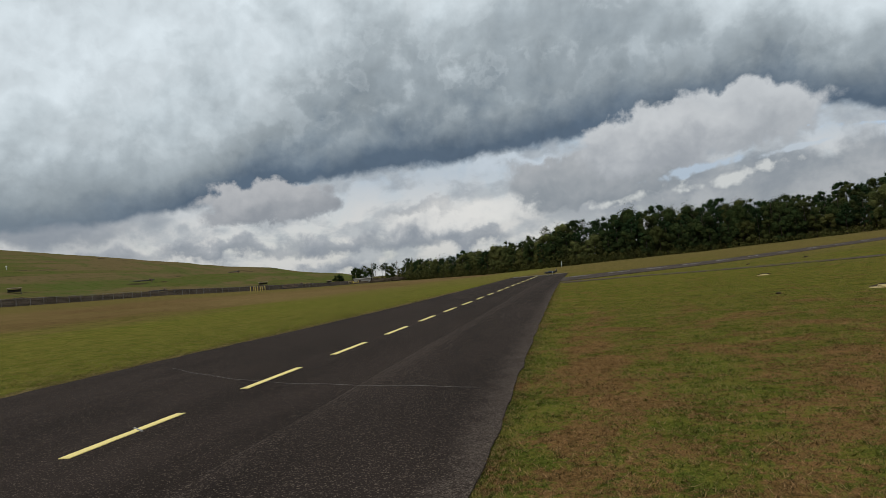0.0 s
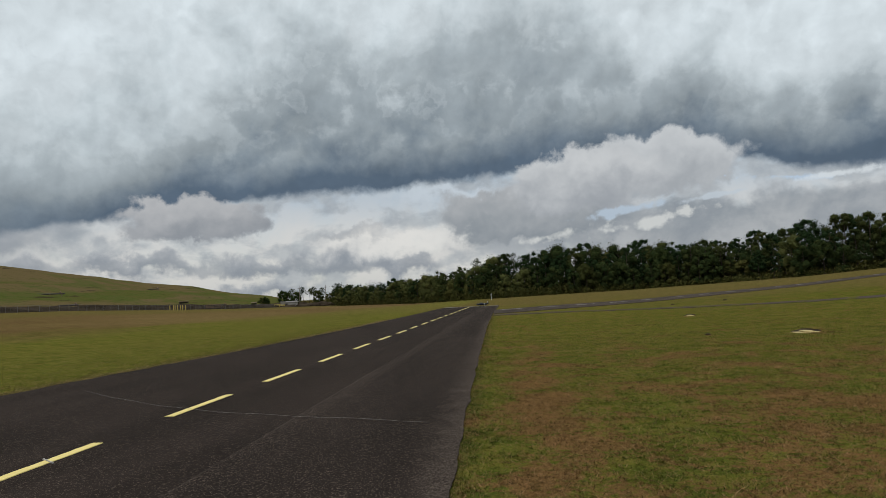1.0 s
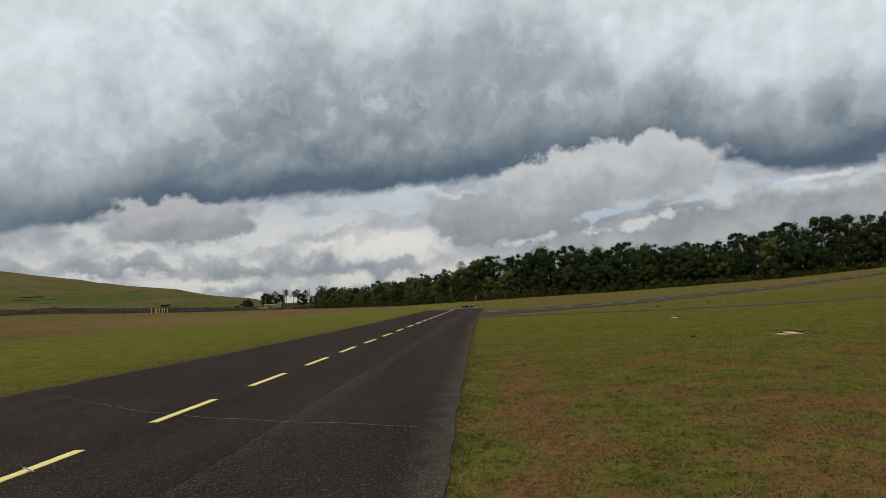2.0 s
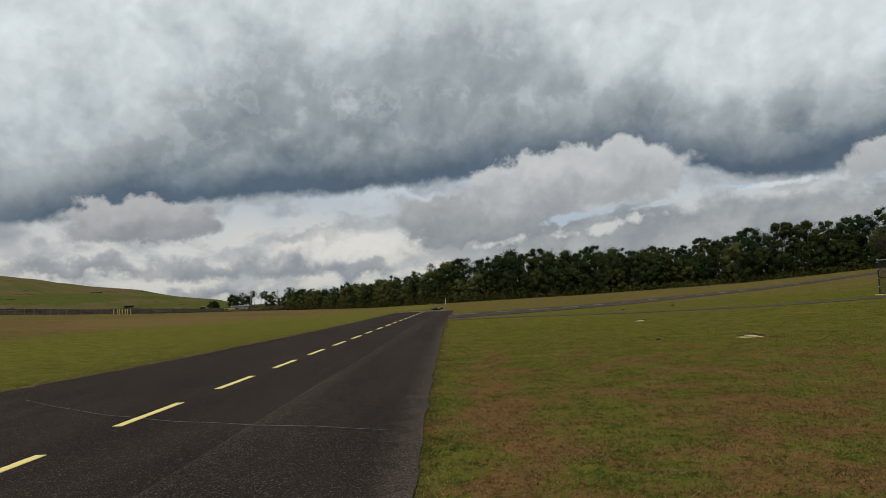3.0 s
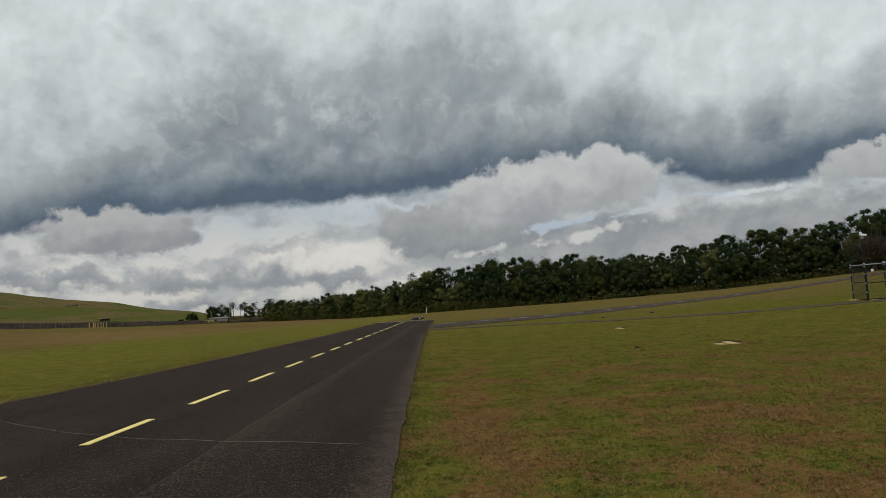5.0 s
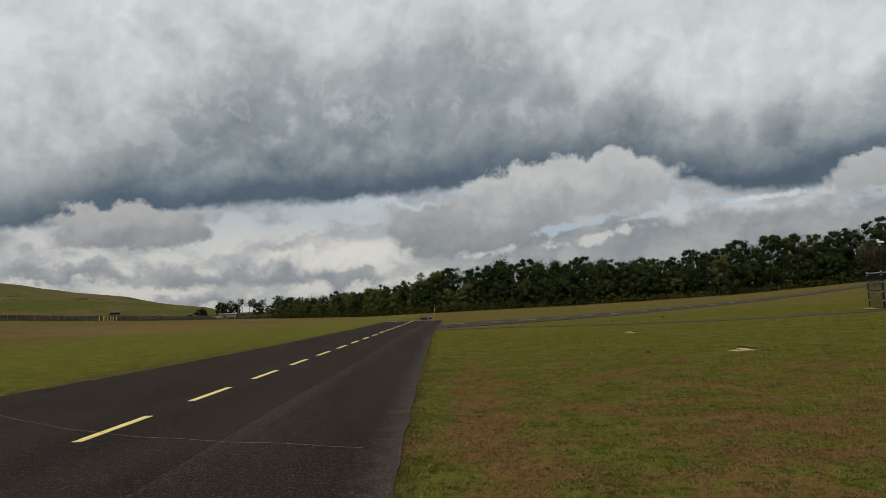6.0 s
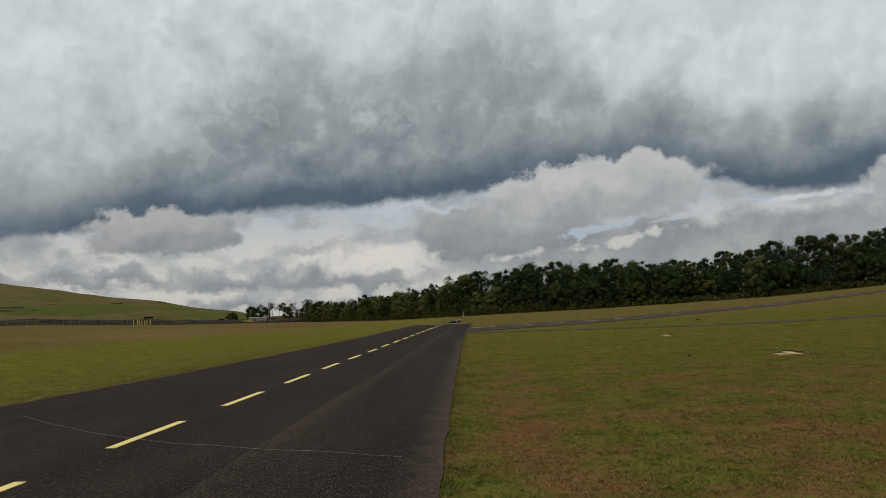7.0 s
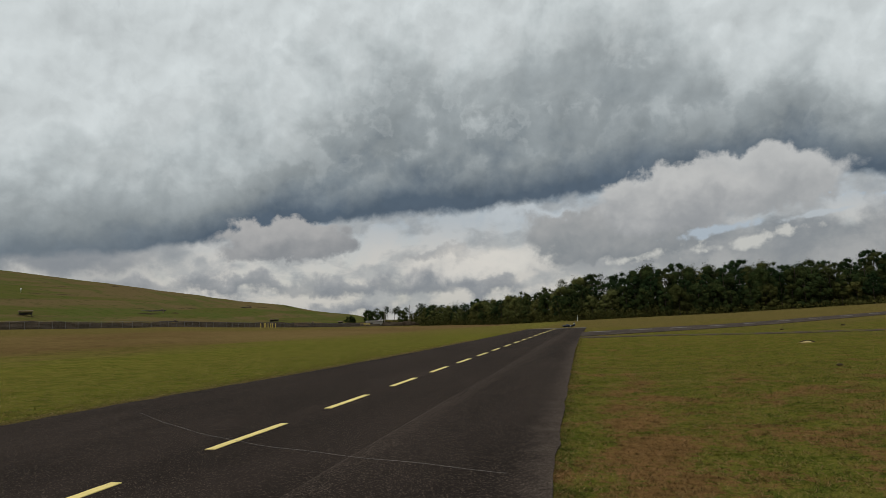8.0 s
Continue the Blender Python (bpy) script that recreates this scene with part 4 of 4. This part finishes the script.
def aeroplane(at, turn):
    ob = thing("model_aeroplane", at, turn, "dark navy twin-engined model aeroplane standing on the runway", "model aeroplane")

    def ring(y, z, w, h, n=14):
        return [(w * math.cos(a), y, z + h * math.sin(a)) for a in (2 * math.pi * i / n for i in range(n))]

    def wing(sx, y, z, root, tip, span, sweep, rise, thick):
        rows = []
        for q in (0.0, 0.15, 0.5, 0.9, 1.0):
            c = root + (tip - root) * q if q < 1 else tip * 0.55
            x, yc, zc = sx * span * q, y - sweep * q, z + rise * q
            t = thick * (1 - 0.45 * q)
            rows.append([(x, yc + c * 0.5, zc), (x, yc + c * 0.28, zc + t * 0.5), (x, yc - c * 0.1, zc + t * 0.45), (x, yc - c * 0.5, zc), (x, yc - c * 0.1, zc - t * 0.3), (x, yc + c * 0.28, zc - t * 0.4)])
        return loft(bmesh.new(), rows)
    Z = 0.3
    part("fuselage", loft(bmesh.new(), [ring(0.78, Z, 0.012, 0.012), ring(0.74, Z, 0.045, 0.045), ring(0.6, Z, 0.085, 0.09), ring(0.35, Z + 0.01, 0.1, 0.115), ring(0.0, Z + 0.01, 0.1, 0.12), ring(-0.35, Z + 0.015, 0.075, 0.095), ring(-0.65, Z + 0.03, 0.04, 0.06), ring(-0.8, Z + 0.04, 0.012, 0.03)]), navy, ob, "", True)
    part("canopy", ball(bmesh.new(), (0, 0.27, Z + 0.11), (0.06, 0.22, 0.075)), canopy_glass, ob, "tinted clear canopy", True)
    for sx in (-1, 1):
        part("wing", wing(sx, 0.12, Z - 0.01, 0.36, 0.19, 1.0, 0.02, 0.07, 0.05), navy, ob)
        part("tailplane", wing(sx, -0.68, Z + 0.06, 0.2, 0.12, 0.36, 0.03, 0.02, 0.022), navy, ob)
        part("wing_disc", rod(bmesh.new(), (sx * 0.68, 0.12, Z + 0.05), (sx * 0.68, 0.12, Z + 0.066), 0.05, sides=16), pale_blue, ob, "pale round wing marking")
        x = sx * 0.36
        nac = part("nacelle", loft(bmesh.new(), [[(p[0] + x, p[1], p[2]) for p in ring(*r)] for r in ((0.52, Z, 0.06, 0.06), (0.5, Z, 0.085, 0.085), (0.3, Z, 0.09, 0.09), (0.0, Z - 0.01, 0.075, 0.08), (-0.22, Z, 0.015, 0.02))]), navy, ob, "", True)
        part("spinner", rod(bmesh.new(), (x, 0.52, Z), (x, 0.6, Z), 0.035, 0.006), white_enamel, nac)
        for q in range(3):
            a = radians(20 + 120 * q)
            bm = bmesh.new()
            box(bm, (0.035, 0.01, 0.17), (x + 0.1 * math.sin(a), 0.55, Z + 0.1 * math.cos(a)), (0, math.degrees(a), 0), 0.003)
            part("propeller_blade", bm, rubber, nac)
        part("gear_leg", rod(bmesh.new(), (x, 0.16, Z - 0.06), (x, 0.18, 0.06), 0.014), galvanised, ob)
        whl = part("wheel", rod(bmesh.new(), (x - 0.022, 0.18, 0.065), (x + 0.022, 0.18, 0.065), 0.065, sides=16), rubber, ob)
        part("hub", rod(bmesh.new(), (x - 0.026, 0.18, 0.065), (x + 0.026, 0.18, 0.065), 0.026), white_enamel, whl)
    bm = bmesh.new()
    rows = []
    for q in (0.0, 0.4, 0.8, 1.0):
        c, zc, yc = 0.26 - 0.12 * q - (0.05 if q == 1 else 0), Z + 0.06 + 0.3 * q, -0.68 - 0.05 * q
        rows.append([(0, yc + c / 2, zc), (0.014, yc + c * 0.1, zc), (0, yc - c / 2, zc), (-0.014, yc + c * 0.1, zc)])
    part("fin", loft(bm, rows), navy, ob)
    part("fin_disc", rod(bmesh.new(), (-0.018, -0.7, Z + 0.22), (0.018, -0.7, Z + 0.22), 0.06, sides=14), white_enamel, ob, "white round tail marking")
    for sx in (-1, 1):
        part("side_disc", rod(bmesh.new(), (sx * 0.07, -0.25, Z + 0.02), (sx * 0.095, -0.25, Z + 0.02), 0.055, sides=14), white_enamel, ob, "white round side marking")
    part("nose_leg", rod(bmesh.new(), (0, 0.56, Z - 0.05), (0, 0.58, 0.05), 0.012), galvanised, ob)
    part("wheel", rod(bmesh.new(), (-0.018, 0.58, 0.05), (0.018, 0.58, 0.05), 0.05, sides=14), rubber, ob)
    return ob


aeroplane((-3.5, 70.2, 0.03), 48)

# ---- trees: a tapered trunk, limbs, and a crown of many small leaf clumps ----


def tube(v, f, pts, radii, sides=6):
    o = len(v)
    for p, r in zip(pts, radii):
        for i in range(sides):
            a = 2 * math.pi * i / sides
            v.append((p[0] + r * math.cos(a), p[1] + r * math.sin(a), p[2]))
    for j in range(len(pts) - 1):
        for i in range(sides):
            f.append((o + j * sides + i, o + j * sides + (i + 1) % sides, o + (j + 1) * sides + (i + 1) % sides, o + (j + 1) * sides + i))


def core_shape():
    bm = bmesh.new()
    bmesh.ops.create_icosphere(bm, subdivisions=1, radius=1.0)
    v, f = np.array([q.co for q in bm.verts]), [[q.index for q in p.verts] for p in bm.faces]
    bm.free()
    return v, np.array(f)


CORE_V, CORE_F = core_shape()


def leaves(rng, centres, sizes, count, leaf_size, squash, core=0.0):
    """Clumps of foliage: a lumpy heart each, and small leaf sprays about it, irregular four-cornered flakes."""
    v, tri, o = [], [], 0
    if core:
        for c, s in zip(centres, sizes):
            lump = 1 + 0.22 * np.sin(CORE_V @ rng.normal(0, 2.6, 3) + rng.uniform(0, 6)) + 0.16 * np.sin(CORE_V @ rng.normal(0, 5.0, 3) + rng.uniform(0, 6)) + rng.normal(0, 0.05, len(CORE_V))
            v.append(c + CORE_V * lump[:, None] * (s * core) * (1, 1, squash))
            tri.append(CORE_F + o)
            o += len(CORE_V)
    for c, s in zip(centres, sizes):
        n = int(count * s * s)
        d = rng.normal(size=(n, 3))
        d /= np.linalg.norm(d, axis=1)[:, None]
        swell = 1 + 0.32 * np.sin(d @ rng.normal(0, 3.2, 3) + rng.uniform(0, 6)) + 0.24 * np.sin(d @ rng.normal(0, 6.5, 3) + rng.uniform(0, 6))
        p = c + d * (s * swell[:, None] * rng.uniform(0.35, 1.0, (n, 1)) ** 0.5) * (1, 1, squash)
        out = d + rng.normal(0, 0.16, (n, 3)) + (0, 0, 0.2)
        u = np.cross(out, rng.normal(size=(n, 3)))
        u /= np.linalg.norm(u, axis=1)[:, None]
        w = np.cross(out, u)
        w /= np.linalg.norm(w, axis=1)[:, None]
        k = leaf_size * rng.uniform(0.55, 1.25, (n, 1))
        q = np.stack([p + u * k, p + w * k * 0.7, p - u * k * 0.9, p - w * k * 0.8], 1)
        v.append(q.reshape(-1, 3))
    v = np.concatenate(v)
    faces = [tuple(t) for block in tri for t in block.tolist()]
    return v, faces + [tuple(q) for q in np.arange(o, len(v)).reshape(-1, 4).tolist()]


def tree(kind, seed, h):
    rng = np.random.default_rng(seed)
    v, f = [], []
    lean = rng.normal(0, 0.03, 2)
    tp = [np.array([lean[0] * z + 0.12 * math.sin(z * 0.5 + seed), lean[1] * z, z]) for z in np.linspace(-0.4, h * 0.96, 9)]
    r0 = 0.017 * h + 0.03
    tube(v, f, tp, [r0 * (1.25 if i == 0 else 1 - 0.1 * i) for i in range(9)], 7)
    centres, sizes = [], []
    if kind == "pine":
        low, n, wide = rng.uniform(0.15, 0.35), 26, 0.23 * h
        if seed >= 200:
            low, n, wide = rng.uniform(0.58, 0.7), 14, 0.14 * h
        for i in range(n):
            q = low + (0.97 - low) * (i + rng.uniform(0, 1)) / n
            z = q * h
            base_p = np.array([lean[0] * z, lean[1] * z, z])
            a = i * 2.4 + rng.uniform(-0.5, 0.5)
            t = (q - low) / (1 - low)
            reach_b = wide * (0.3 + 0.9 * math.sin(math.pi * min(1, 0.3 + 0.62 * t))) * rng.uniform(0.4, 1.15)
            tip = base_p + np.array([math.cos(a), math.sin(a), rng.uniform(-0.05, 0.3)]) * reach_b
            tube(v, f, [base_p, base_p * 0.5 + tip * 0.5 + (0, 0, 0.1), tip], [0.06, 0.04, 0.015], 4)
            centres.append(tip)
            sizes.append(rng.uniform(0.05, 0.125) * h * (1.1 - 0.35 * t))
        centres.append(tp[-1] + (0, 0, 0.01 * h))
        sizes.append(0.075 * h)
        lv, lf = leaves(rng, centres, sizes, 90 if seed < 200 else 70, 0.17, 0.85, 0.62 if seed < 200 else 0.0)
        mat = pine_leaf
    else:
        for i in range(26):
            a, q = i * 2.4 + rng.uniform(-0.4, 0.4), rng.uniform(0.06, 0.94)
            z = q * h
            wide = 0.3 * h * math.sqrt(max(0.05, 1 - ((q - 0.5) / 0.52) ** 2))
            base_p = np.array([lean[0] * z * 0.8, lean[1] * z * 0.8, z * 0.82])
            tip = np.array([math.cos(a) * wide * rng.uniform(0.5, 1.0), math.sin(a) * wide * rng.uniform(0.5, 1.0), z])
            tube(v, f, [base_p, base_p * 0.45 + tip * 0.55, tip], [0.09, 0.06, 0.02], 4)
            centres.append(tip)
            sizes.append(rng.uniform(0.11, 0.18) * h)
        lv, lf = leaves(rng, centres, sizes, 72, 0.18, 0.9, 0.62)
        mat = scrub_leaf if kind == "scrub" else oak_leaf
    return mesh_of("trunk", v, f, bark, True), mesh_of("crown", lv, lf, mat)


LABEL = {"pine": ("tall pine with a bare trunk and ragged dark crown", "pine tree", "trees of the wood"),
         "oak": ("dark broadleaf tree with a dense uneven crown", "tree", "trees of the wood"),
         "scrub": ("olive broadleaf tree with a loose rounded crown", "tree", "trees of the wood"),
         "tall_pine": ("slender pine with a high sparse crown above bare trunk", "pine tree", "trees of the wood")}
NAME = {"pine": "pine_tree", "oak": "broadleaf_tree", "tall_pine": "pine_tree", "scrub": "broadleaf_tree"}
KINDS = {}
for kind, count, h in (("pine", 6, 14.0), ("oak", 5, 11.0), ("tall_pine", 4, 13.0), ("scrub", 4, 9.0)):
    KINDS[kind] = []
    for i in range(count):
        KINDS[kind].append([tree("pine", 200 + i, h) if kind == "tall_pine" else tree(kind, 11 * i + len(kind), h), h, None])


def plant(kind, i, x, y, z, h, turn):
    slot = KINDS[kind][i % len(KINDS[kind])]
    (trunk_me, crown_me), h0, first = slot
    s = h / h0
    m = Matrix.LocRotScale((x, y, z), Euler((0, 0, radians(turn))), (s, s, s))
    if first is None:
        ob = thing(NAME[kind], label=LABEL[kind][0], category=LABEL[kind][1], group=LABEL[kind][2])
        for nm, me in (("trunk", trunk_me), ("crown", crown_me)):
            o = new(nm, me)
            o.parent = ob
        ob.matrix_basis = m
        slot[2] = ob
    else:
        ob = copy_thing(first, pose(x, y, z, 0, 0, turn))
        ob.scale = (s, s, s)
    return ob


# crown line of the wood: bearing, and how high the trees stand seen from the runway's start
SKYLINE = [(-15.6, 0.9), (-14.7, 1.3), (-12.7, 0.97), (-10.7, 1.42), (-8.5, 1.5), (-6.8, 1.6), (-5.4, 2.0), (-3.6, 2.25), (-3.2, 2.6), (-1.3, 3.0), (0.4, 3.3), (1.7, 3.0), (3.2, 3.5), (5.5, 3.55), (9.1, 3.3), (10.5, 3.35), (12.4, 3.6), (13.8, 3.2), (15, 3.45), (16.1, 3.25), (18.4, 3.35), (20.1, 3.5), (21, 3.8), (22.3, 4.25), (23.6, 4.05), (24.8, 4.5), (27, 4.3), (28.7, 4.15), (30.4, 4.65), (31.1, 4.4), (32.7, 5.1), (38, 5.5), (60, 5.5)]
SA, SE = zip(*SKYLINE)
rng = np.random.default_rng(5)
for row, (off, gap, low) in enumerate(((1.5, 4.4, 0.62), (5.0, 4.2, 0.88), (9.0, 3.8, 0.97), (13.5, 3.9, 1.02))):
    az = -15.6
    while az < 46:
        r = reach(az) + 3 + off + rng.uniform(-1.5, 1.5)
        x, y = polar(az, r)
        grow = rng.uniform(0.78, 1.05) if row < 2 else rng.uniform(0.88, 1.06)
        kind = "oak" if rng.random() < (0.85, 0.45, 0.15, 0.12)[row] + (0.35 if az < -5 else 0) else ("tall_pine" if row == 3 and rng.random() < 0.3 else "pine")
        if kind == "oak" and rng.random() < (0.8 if az < 1 else 0.05):
            kind = "scrub"
        z = z_at(x, y) - 0.1
        full = 1.7 + r * math.tan(radians(np.interp(az, SA, SE))) - z
        h = max(3.5, full * low * grow * (1 + 0.1 * noise.noise((az * 0.8, 4.0, 0.0)) + 0.07 * noise.noise((az * 2.3, 9.0, 0.0))))
        plant(kind, int(rng.integers(0, 99)), x, y, z, h, float(rng.uniform(0, 360)))
        az += math.degrees(gap * rng.uniform(0.6, 1.35) / r) * (1.0 if az > -6 else 0.9)
# undergrowth along and under the wood
centres, sizes = [], []
for off, tall_l, tall_r, gap in ((1.0, 1.9, 1.1, 0.75), (3.5, 2.6, 1.6, 1.1), (9.0, 4.2, 2.6, 1.2), (16.0, 5.6, 6.0, 1.4)):
    az = -15.6
    while az < 46:
        r = reach(az) + off + rng.uniform(-1.2, 1.2)
        x, y = polar(az, r)
        tall = (tall_l + (tall_r - tall_l) * float(smooth((az - 0) / 12))) * rng.uniform(0.5, 1.35)
        s = 0.55 * tall * rng.uniform(0.8, 1.1)
        for q in (0.25, 0.75):
            centres.append(np.array([x + rng.normal(0, 0.3), y + rng.normal(0, 0.3), z_at(x, y) + tall * q]))
            sizes.append(s)
        az += math.degrees(gap * rng.uniform(0.6, 1.4) / r)
for i in range(60):
    x, y = polar(-19.6 + 4.6 * i / 59, 352 + rng.uniform(-5, 5))
    centres.append(np.array([x, y, -1.4 + rng.uniform(0, 2.2)]))
    sizes.append(rng.uniform(1.2, 2.2))
lv, lf = leaves(rng, centres, sizes, 26, 0.22, 0.85)
tagged(new("undergrowth", mesh_of("undergrowth", lv, lf, brush_leaf)), "yellow-green brush growing along the wood's edge", "undergrowth", kind="stuff")
# loose far pines left of the wood
for az, el, kind in ((-21.9, 0.42, "oak"), (-21.6, 0.5, "oak"), (-20.2, 0.85, "oak"), (-19.85, 0.7, "oak"), (-19.45, 1.0, "tall_pine"), (-19.1, 0.75, "oak"), (-18.5, 1.1, "tall_pine"), (-18.0, 0.95, "tall_pine"), (-17.65, 1.1, "tall_pine"), (-17.25, 0.8, "oak"), (-16.9, 1.0, "tall_pine"), (-16.3, 0.55, "oak"), (-15.9, 0.6, "oak"), (-15.75, 1.3, "tall_pine"), (-15.35, 1.25, "tall_pine")):
    r = 345 + 10 * math.sin(az * 7)
    x, y = polar(az, r)
    z = -2.0
    plant(kind, int(rng.integers(0, 99)), x, y, z, 1.7 + r * math.tan(radians(el)) - z, float(rng.uniform(0, 360)))
# a bare brown tree by the gate's side of the wood
rngb = np.random.default_rng(3)
v, f = [], []
tube(v, f, [np.array([0, 0, z]) for z in (-0.3, 1.0, 2.2)], [0.22, 0.17, 0.13], 7)
for i in range(70):
    a, t = i * 2.4, rngb.uniform(0.2, 1.3)
    p0 = np.array([0, 0, rngb.uniform(0.8, 2.2)])
    p1 = p0 + np.array([math.cos(a) * math.sin(t), math.sin(a) * math.sin(t), math.cos(t)]) * rngb.uniform(1.2, 2.6)
    tube(v, f, [p0, (p0 + p1) / 2 + rngb.normal(0, 0.12, 3), p1], [0.06, 0.045, 0.03], 4)
    for j in range(6):
        p2 = p1 + (p1 - p0) * rngb.uniform(0.2, 0.6) + rngb.normal(0, 0.7, 3)
        tube(v, f, [p1, (p1 + p2) / 2 + rngb.normal(0, 0.1, 3), p2], [0.03, 0.022, 0.012], 3)
x, y = polar(33.0, 161)
bare = thing("brown_tree", (x, y, z_at(x, y)), 0, "low brown tree with tangled branches and dry leaves", "tree")
o = new("trunk", mesh_of("trunk", v, f, bark))
o.parent = bare
cs = [np.array([math.cos(i * 2.4) * 1.7 * math.sin(0.4 + i % 5 * 0.25), math.sin(i * 2.4) * 1.7 * math.sin(0.4 + i % 5 * 0.25), 1.6 + 0.55 * (i % 6)]) for i in range(22)]
lv, lf = leaves(rngb, cs, [0.75] * 22, 110, 0.09, 0.8)
o = new("crown", mesh_of("crown", lv, lf, dry_leaf))
o.parent = bare
bare.scale = (1.9, 1.9, 1.55)

# ---- turf: short blades over the near lawn ----


def turf_blades(count, x0, x1, y0, y1, power, tall, wide, seed, fade, west=None):
    """Short blades, in thick and thin tufts, thinning out over the fade lengths at both ends."""
    r = np.random.default_rng(seed)
    y = y0 + (y1 - y0) * r.random(count) ** power
    x = x0 + (x1 - x0) * r.random(count)
    if west:
        x = np.interp(y, *west) - np.abs(x) * r.random(count)
        keep = r.random(count) < 1.3 - (np.interp(y, *west) - x) / 14.0
    else:
        keep = x > np.interp(y, (0, 5.6, 10, 16.8, 31, 48), (-0.42, -0.5, -0.66, -0.9, -1.33, -1.7)) - 0.03 + 0.06 * np.sin(y * 5.3) * np.sin(y * 2.1) + r.normal(0, 0.03, count)
    keep &= (r.random(count) < (y - y0 + 0.01) / fade[0]) & (r.random(count) < (y1 - y) / fade[1])
    x, y = x[keep], y[keep]
    lush = np.array([noise.noise((p * 13.0, q * 13.0, 3.0)) + 0.5 * noise.noise((p * 2.6, q * 2.6, 8.0)) for p, q in zip(x, y)])
    keep = lush > r.uniform(-0.75, 0.35, len(x))
    return blades(r, x[keep], y[keep], tall * (1.0 + 0.9 * np.clip(lush[keep], -0.4, 0.8)), wide)


def fringe(count, ys, xs, side, spread, power, tall, wide, seed, mat=grass_blade):
    """Longer tufts that lean over the asphalt's edge."""
    r = np.random.default_rng(seed)
    y = ys[0] + (ys[-1] - ys[0]) * r.random(count) ** power
    lobe = np.array([noise.noise((0.0, t * 1.7, seed)) + 0.6 * noise.noise((3.0, t * 6.0, seed)) for t in y])
    x = np.interp(y, ys, xs) + side * (np.abs(r.normal(0, spread, count)) - 0.09 - 0.13 * lobe)
    return blades(r, x, y, tall, wide, mat)


def blades(r, x, y, tall, wide, mat=grass_blade):
    n = len(x)
    z = height(x, y)
    a = r.uniform(0, 2 * np.pi, n)
    hgt = tall * r.uniform(0.4, 1.2, n)
    bend = r.normal(0, 1.25, (n, 2)) * hgt[:, None]
    w = wide * r.uniform(0.6, 1.3, n)
    dx, dy = np.cos(a) * w, np.sin(a) * w
    p = np.stack([np.stack([x - dx, y - dy, z - 0.004], 1), np.stack([x + dx, y + dy, z - 0.004], 1), np.stack([x + bend[:, 0], y + bend[:, 1], z + hgt], 1)], 1).reshape(-1, 3)
    me = bpy.data.meshes.new("grass")
    me.from_pydata(p.tolist(), [], np.arange(3 * n).reshape(-1, 3).tolist())
    me.materials.append(mat)
    return me


tagged(new("grass", turf_blades(580000, -1.2, 12.0, 2.6, 24.0, 1.8, 0.024, 0.0048, 1, (2.0, 14.0))), "short mown grass blades, green and straw-coloured", "grass", kind="stuff")
tagged(new("grass", turf_blades(240000, -2.0, 22.0, 11.0, 46.0, 1.3, 0.03, 0.008, 2, (10.0, 28.0))), "short mown grass blades, green and straw-coloured", "grass", kind="stuff")
R_EDGE = ((4, 5.6, 7.2, 10, 16.8, 31, 48), (-0.48, -0.5, -0.57, -0.67, -0.91, -1.34, -1.7))
L_EDGE = ((8, 14.5, 18.4, 25.8, 33, 46), (-10.62, -10.4, -9.95, -9.4, -9.05, -8.7))
left = turf_blades(110000, -2.0, 16.0, 11.0, 46.0, 1.4, 0.024, 0.008, 6, (0.5, 26.0), L_EDGE)
tagged(new("grass", left), "short mown grass blades beside the runway", "grass", kind="stuff")
tagged(new("grass", fringe(40000, *R_EDGE, 1, 0.14, 1.7, 0.022, 0.005, 3)), "ragged grass tufts creeping over the asphalt edge", "grass", kind="stuff")
tagged(new("grass", fringe(34000, *L_EDGE, -1, 0.3, 1.2, 0.026, 0.008, 4, dry_blade)), "ragged dry grass tufts along the runway's far edge", "grass", kind="stuff")
